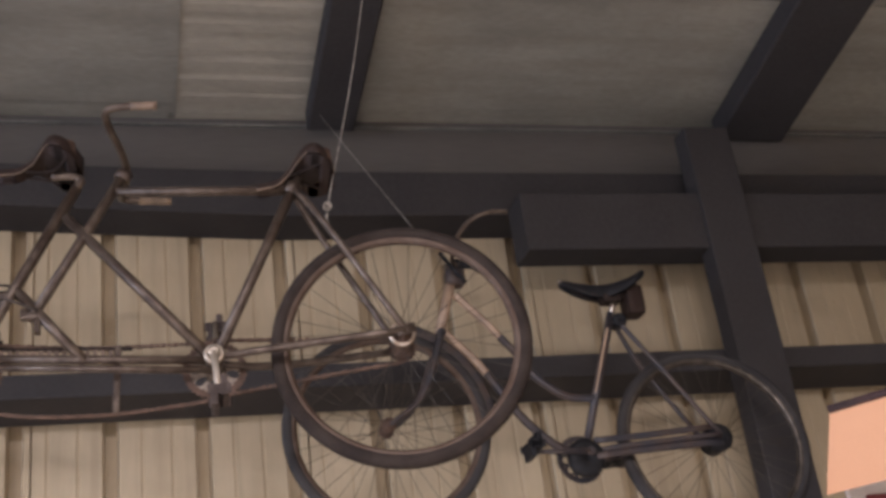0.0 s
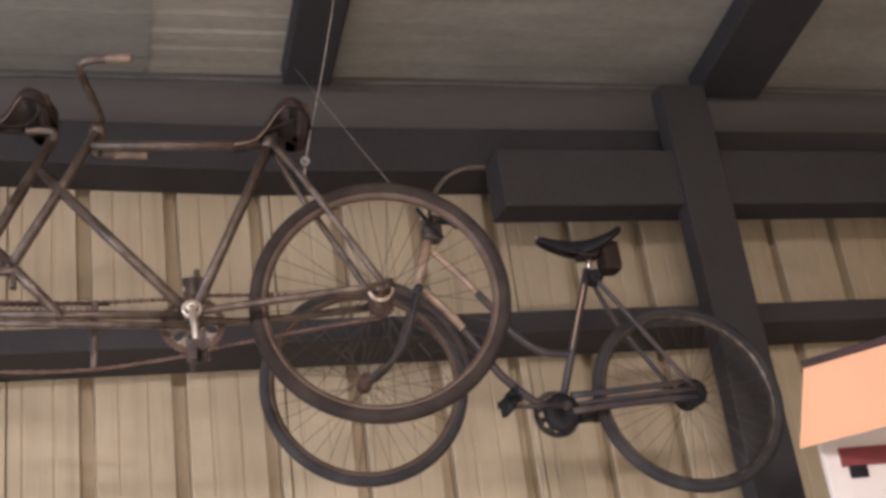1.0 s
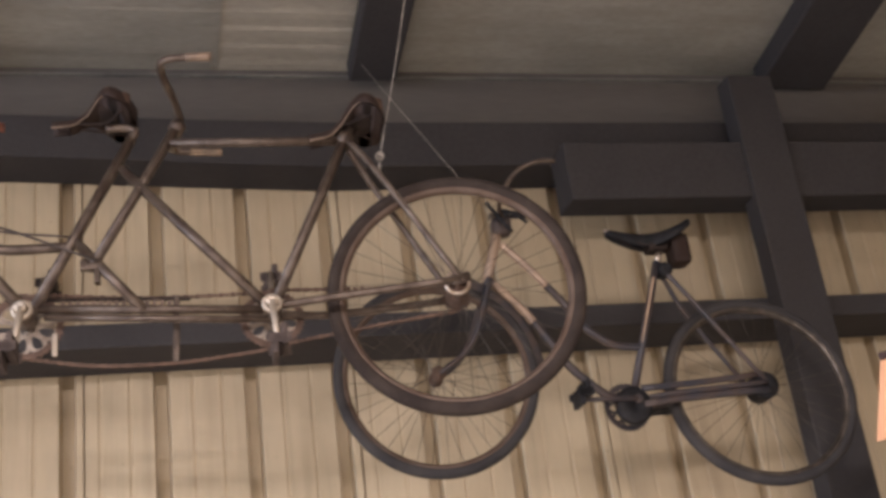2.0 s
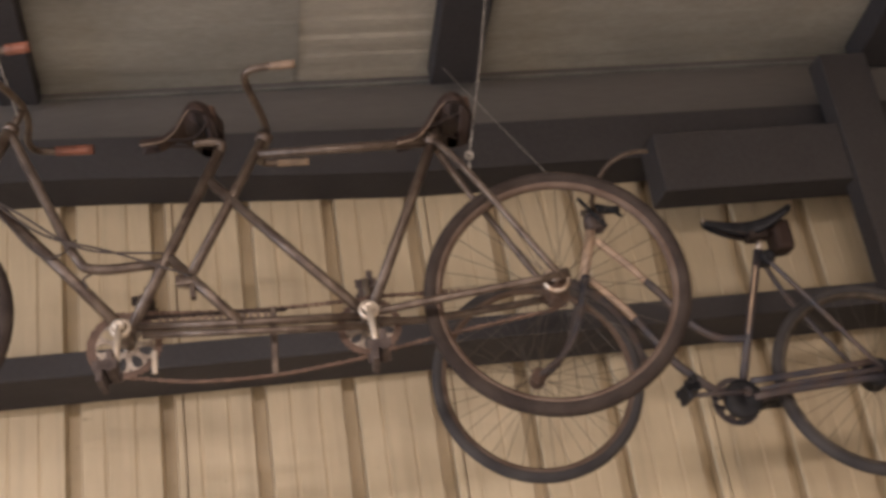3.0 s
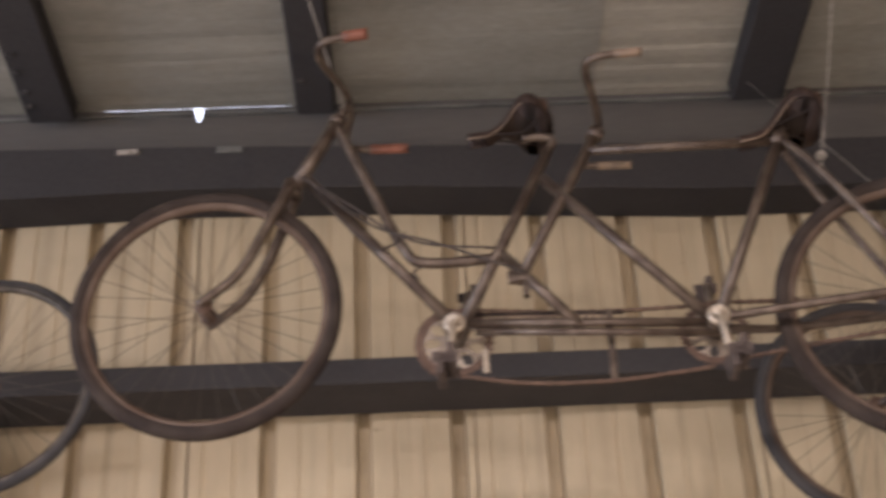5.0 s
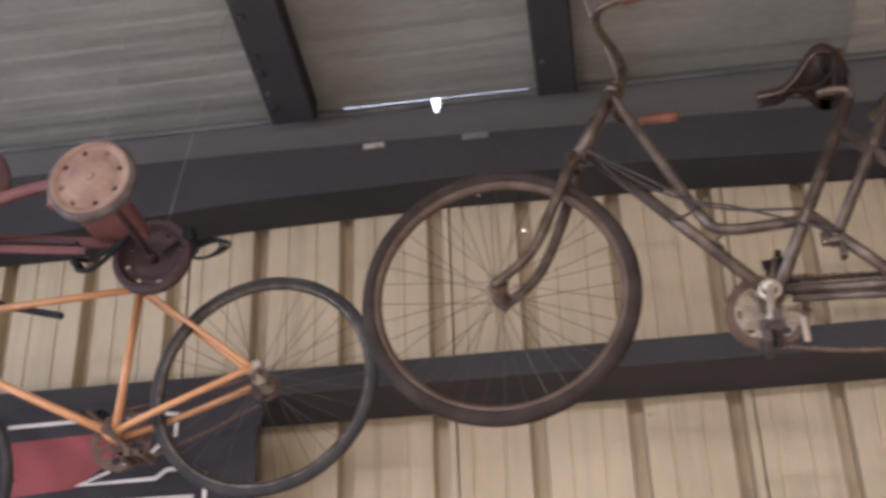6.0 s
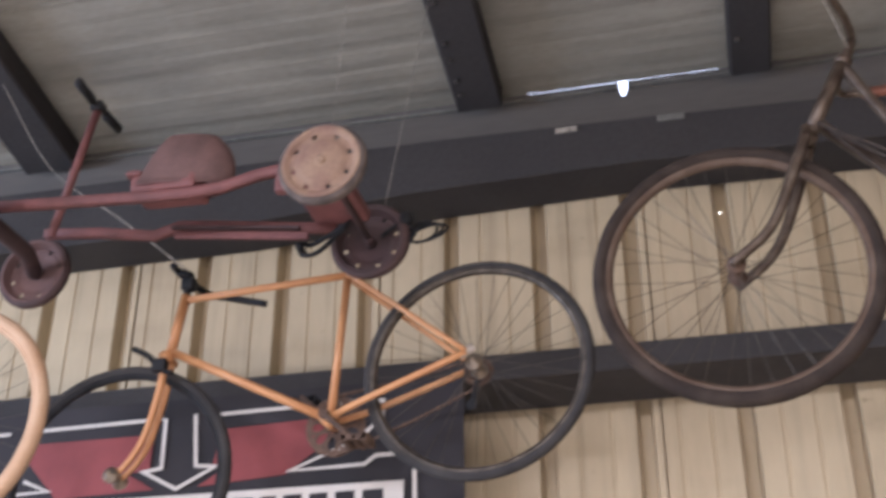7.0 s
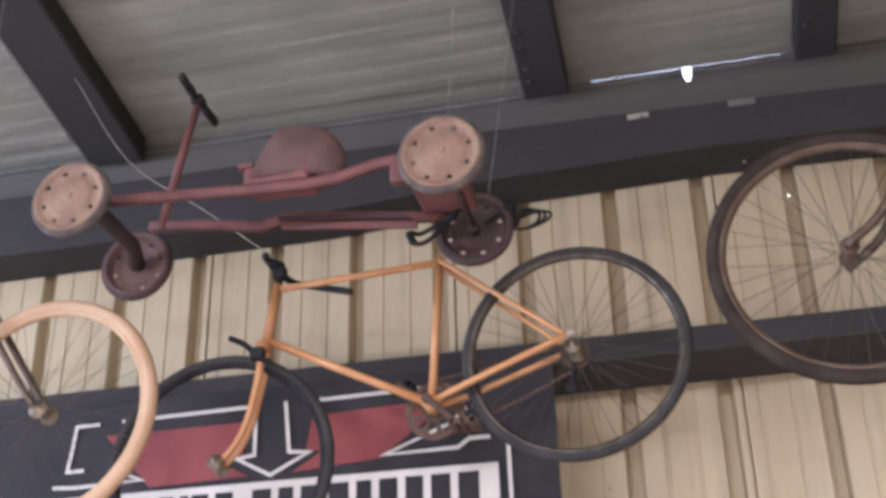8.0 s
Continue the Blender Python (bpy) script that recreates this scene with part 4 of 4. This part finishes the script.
    for s in (-1, 1):
        tube(yoke, [(-0.262, 0.038 * s, 0.384), (-0.262, 0.118 * s, 0.388)], 0.0155, 10, flat=0.7)
    box(yoke, -0.280, -0.246, -0.020, 0.020, 0.370, 0.398, 0.006)
    part("steering_handle", yoke, BLACK, o, "black steering handle", True)
    ax = bmesh.new()
    tube(ax, [(0.491, -0.205, -0.013), (0.491, 0.205, -0.013)], 0.009, 10)
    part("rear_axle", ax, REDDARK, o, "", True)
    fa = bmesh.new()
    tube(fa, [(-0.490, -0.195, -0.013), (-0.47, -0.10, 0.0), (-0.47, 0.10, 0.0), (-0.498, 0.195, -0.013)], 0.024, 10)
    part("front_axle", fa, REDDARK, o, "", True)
    br = box(bmesh.new(), 0.335, 0.465, -0.115, -0.085, -0.020, 0.040, 0.01)
    box(br, 0.375, 0.520, -0.04, 0.10, -0.010, 0.024, 0.01)
    part("axle_bracket", br, RED, o, "red axle bracket")
    pb = bmesh.new()
    tube(pb, smooth_path([(0.47, 0.07, -0.030), (0.395, 0.07, -0.100), (0.350, 0.07, -0.104), (0.348, 0.07, -0.074), (0.375, 0.09, -0.066), (0.48, 0.07, -0.02)], 5), 0.0065, 8)
    tube(pb, [(0.348, 0.045, -0.090), (0.348, 0.095, -0.090)], 0.010, 8)
    part("pedal_crank", pb, BLACK, o, "black bent pedal crank", True)
    # coil of black wire looped over the axle's end
    coil = bmesh.new()
    for k in range(3):
        cx, cz, a0, b0 = 0.648 - 0.012 * k, -0.004 + 0.009 * k, 0.052 - 0.005 * k, 0.020 + 0.004 * k
        tube(coil, [(cx + a0 * math.cos(a) - 0.2 * b0 * math.sin(a), 0.20 + 0.012 * k, cz + b0 * math.sin(a) + 0.25 * a0 * math.cos(a)) for a in (k * math.pi / 8 for k in range(16))], 0.0045, 6, closed=True)
    box(coil, 0.570, 0.606, 0.18, 0.22, 0.022, 0.062, 0.014)
    tube(coil, smooth_path([(0.52, 0.20, 0.0), (0.57, 0.20, 0.03), (0.61, 0.20, 0.005), (0.60, 0.20, -0.02)], 5), 0.006, 6)
    part("wire_coil", coil, BLACK, o, "loops of black wire", True)
    return o


pedal_kart()


# ---- banner ----
BY = 3.776


def printed(name, poly, mat, parent, lift=0.002, label=""):
    bm = bmesh.new()
    a = [bm.verts.new((x, -lift, z)) for x, z in poly]
    b = [bm.verts.new((x, -lift + 0.0016, z)) for x, z in poly]
    n = len(poly)
    bm.faces.new(a)
    bm.faces.new(list(reversed(b)))
    for i in range(n):
        bm.faces.new((a[i], a[(i + 1) % n], b[(i + 1) % n], b[i]))
    return part(name, bm, mat, parent, label)


def stroke(name, pts, width, mat, parent, lift=0.0035):
    """A mitred printed line."""
    p = [Vector(q) for q in pts]
    left, right = [], []
    for i, q in enumerate(p):
        d0 = (p[i] - p[i - 1]).normalized() if i else None
        d1 = (p[i + 1] - p[i]).normalized() if i < len(p) - 1 else None
        d = ((d0 or d1) + (d1 or d0)).normalized()
        nrm = Vector((-d.y, d.x))
        base = d1 or d0
        k = width / 2 / max(0.35, nrm.dot(Vector((-base.y, base.x))))
        left.append(q + nrm * k)
        right.append(q - nrm * k)
    bm = bmesh.new()
    vs = [[bm.verts.new((q.x, -lift + d, q.y)) for q in side] for d in (0.0, 0.0016) for side in (left, right)]
    for i in range(len(p) - 1):
        bm.faces.new((vs[0][i], vs[0][i + 1], vs[1][i + 1], vs[1][i]))
        bm.faces.new((vs[2][i], vs[3][i], vs[3][i + 1], vs[2][i + 1]))
        bm.faces.new((vs[0][i], vs[2][i], vs[2][i + 1], vs[0][i + 1]))
        bm.faces.new((vs[1][i], vs[1][i + 1], vs[3][i + 1], vs[3][i]))
    return part(name, bm, mat, parent)


def banner():
    o = thing("banner", "black cloth banner with red fields hung from the girt", "banner", pose(0, BY, 0))
    bm = bmesh.new()
    x0, x1, z0, z1, nx, nz = -4.7, -1.78, 1.7, 2.925, 40, 16
    grid = [[(x0 + (x1 - x0) * i / nx, z0 + (z1 - z0) * j / nz) for i in range(nx + 1)] for j in range(nz + 1)]

    def wave(x, z):
        return 0.004 + 0.004 * math.sin(x * 9) * (1 - (z - z0) / (z1 - z0))
    f = [[bm.verts.new((x, wave(x, z), z)) for x, z in r] for r in grid]
    b = [[bm.verts.new((x, wave(x, z) + 0.003, z)) for x, z in r] for r in grid]
    for j in range(nz):
        for i in range(nx):
            bm.faces.new((f[j][i], f[j][i + 1], f[j + 1][i + 1], f[j + 1][i]))
            bm.faces.new((b[j][i], b[j + 1][i], b[j + 1][i + 1], b[j][i + 1]))
    cloth = part("cloth", bm, CLOTH, o, "", True)
    printed("red_field", [(-3.27, 2.812), (-2.785, 2.812), (-2.785, 2.695), (-2.860, 2.690), (-2.765, 2.633), (-3.10, 2.625)], CLOTH_RED, o)
    printed("red_field", [(-2.555, 2.812), (-2.230, 2.822), (-2.170, 2.770), (-2.335, 2.652), (-2.620, 2.633), (-2.520, 2.695), (-2.575, 2.700)], CLOTH_RED, o)
    for pts in ([(-3.385, 2.775), (-3.378, 2.853), (-3.295, 2.853)], [(-3.385, 2.775), (-3.395, 2.700), (-3.335, 2.700)], [(-3.215, 2.856), (-2.755, 2.862)],
                [(-2.748, 2.862), (-2.745, 2.700), (-2.805, 2.692), (-2.690, 2.630), (-2.565, 2.693), (-2.630, 2.700), (-2.647, 2.869)],
                [(-2.575, 2.862), (-2.120, 2.867)], [(-2.070, 2.868), (-2.030, 2.862), (-2.032, 2.790)], [(-2.055, 2.790), (-2.105, 2.745), (-2.320, 2.662), (-2.085, 2.665), (-2.050, 2.690), (-1.985, 2.690)],
                [(-1.930, 2.672), (-1.922, 2.10)], [(-3.22, 2.690), (-3.13, 2.652), (-3.36, 2.645), (-3.44, 2.650)]):
        stroke("white_line", pts, 0.012, CLOTH_WHITE, o)
    printed("white_band", [(-3.46, 2.612), (-1.962, 2.608), (-1.962, 2.440), (-3.46, 2.428)], CLOTH_WHITE, o, 0.0042)
    # plain dark bars in place of the maker's lettering
    widths = [0.062, 0.070, 0.066, 0.060, 0.056, 0.066, 0.028, 0.070, 0.072, 0.030, 0.076, 0.062, 0.080, 0.078, 0.062, 0.072, 0.070, 0.074, 0.078]
    x = -3.43
    for k, w in enumerate(widths):
        if k == 9:
            printed("lettering_bar", [(x, 2.532), (x + w, 2.532), (x + w, 2.512), (x, 2.512)], CLOTH, o, 0.0064)
        else:
            b = w - 0.014 if w > 0.04 else w
            printed("lettering_bar", [(x, 2.586), (x + b, 2.586), (x + b, 2.458), (x, 2.458)], CLOTH, o, 0.0064)
        x += w + 0.0105
    return o


banner()


# ---- display board by the column ----
def display_board():
    o = thing("display_case", "salmon-sided display case with a lit poster beneath its hood", "display case", pose(0, 0, 0))
    a, b, c, d = Vector((1.949, 3.0, 2.244)), Vector((1.949, 2.88, 2.452)), Vector((2.104, 2.796, 2.244)), Vector((2.042, 2.603, 2.452))
    c, d = a + (c - a) * 1.6, b + (c - a) * 1.6
    n = (c - a).cross(b - a).normalized() * 0.018
    if n.y < 0:
        n = -n
    bm = bmesh.new()
    f = [bm.verts.new(q) for q in (a, c, d, b)]
    g = [bm.verts.new(q + n) for q in (a, c, d, b)]
    bm.faces.new(f)
    bm.faces.new(list(reversed(g)))
    for i in range(4):
        bm.faces.new((f[i], g[i], g[(i + 1) % 4], f[(i + 1) % 4]))
    part("side_panel", bm, SALMON, o, "smooth salmon-coloured panel")
    e = bmesh.new()
    tube(e, [b + Vector((0, 0, 0.008)), d + Vector((0, 0, 0.008))], 0.012, 8)
    part("top_edge", e, REDDARK, o, "dark top edge")
    part("poster_board", box(bmesh.new(), 2.036, 2.9, 3.02, 3.04, 1.7, 2.30, 0.002), WHITE, o, "white printed poster")
    part("bracket", box(bmesh.new(), 2.285, 2.325, 3.04, 3.705, 1.96, 2.0, 0.004), STEEL, o, "dark bracket to the column")
    pr = bmesh.new()
    box(pr, 2.085, 2.45, 3.012, 3.018, 2.185, 2.240, 0.002)
    part("poster_print", pr, CLOTH_RED, o)
    pr = bmesh.new()
    box(pr, 2.105, 2.165, 3.010, 3.016, 2.150, 2.186, 0.002)
    part("poster_print", pr, BLACK, o)
    return o


display_board()


# ---- cords ----
def cord(pts, label, r=0.0017):
    bm = tube(bmesh.new(), smooth_path(pts, 5), r, 6)
    return tagged(part("cord", bm, ROPE, None, "", True), label, "cord", "hanging cords")


def knot(parent, p):
    bm = bmesh.new()
    for i in range(3):
        a = i * 1.1
        tube(bm, [(p[0] + 0.010 * math.cos(t + a), p[1] + 0.006 * math.sin(2 * t), p[2] + 0.010 * math.sin(t + a)) for t in (k * math.pi / 6 for k in range(12))], 0.0025, 5, closed=True)
    tube(bm, [(p[0], p[1], p[2]), (p[0] - 0.004, p[1], p[2] - 0.05)], 0.002, 5)
    return part("knot", bm, ROPE, parent)


c = cord([(0.566, 2.878, 3.060), (0.568, 2.878, 3.115), (0.684, 2.882, 3.58), (0.82, 2.885, 4.255)], "pale cord from the rafter to the tandem's rear frame")
knot(c, (0.566, 2.878, 3.112))
cord([(-0.63, 3.03, 3.400), (-0.80, 2.96, 4.02), (-0.845, 2.935, 4.248)], "pale cord from the rafter to the tandem's handlebar")
cord([(1.092, 3.51, 3.185), (0.976, 3.51, 3.361), (0.86, 3.72, 3.74), (0.775, 3.93, 4.072)], "pale cord from the rafter to the dark bicycle", 0.0012)
cord([(-1.87, 2.74, 3.17), (-1.785, 2.69, 4.292)], "thin cord holding the kart's rear wheel", 0.0008)
cord([(-1.84, 3.10, 3.15), (-1.71, 3.23, 4.196)], "thin cord holding the kart's far side", 0.0008)
cord([(-2.574, 3.49, 3.222), (-2.87, 3.53, 3.475), (-3.185, 3.57, 3.735), (-3.43, 3.55, 4.118)], "thin pale cord tying the orange bicycle to the rafter", 0.0018)

cord([(-3.50, 3.20, 3.235), (-3.43, 3.08, 4.202)], "thin pale cord from the rafter to the old bicycle", 0.0018)
# pale line laid along the rafter to draw its lit edge
cord([(-3.600, 2.70, 4.264), (-3.602, 3.30, 4.158), (-3.600, 3.86, 4.060)], "pale line for the lit lower edge of a rafter", 0.0030)

# ---- small things on the steelwork ----
def tag(x, z, w, h, label):
    return tagged(part("label_plate", box(bmesh.new(), x - w / 2, x + w / 2, 3.872, 3.879, z - h / 2, z + h / 2, 0.002), ROPE), label, "label")


tag(-1.436, 3.822, 0.074, 0.020, "small pale label plate on the eaves beam")
tagged(part("label_plate", box(bmesh.new(), -1.130, -1.040, 3.873, 3.879, 3.808, 3.832, 0.002), STRIP), "small grey label plate on the eaves beam", "label")

tagged(part("backdrop", box(bmesh.new(), -2.6, 0.2, 4.36, 4.365, 4.10, 4.60), DAYLIGHT), "daylight outside the eaves", "daylight", kind="structure")


# glowing disc for a screw hole where daylight shows, and a small bright speck under the eaves beam
hole = part("screw_hole", lathe_y(bmesh.new(), [(0.0004, -0.002), (0.0045, -0.002), (0.0045, 0.002), (0.0004, 0.002)], 10, -0.957, WALL + 0.062, 3.585), DAYLIGHT, bpy.data.objects["wall_north"])
part("metal_speck", lathe_y(bmesh.new(), [(0.0004, -0.006), (0.004, -0.005), (0.005, 0.0), (0.005, 0.004), (0.0004, 0.004)], 10, -1.097, 4.010, 3.664), BRIGHT, bpy.data.objects["eaves_beam"], "small bright speck", True)
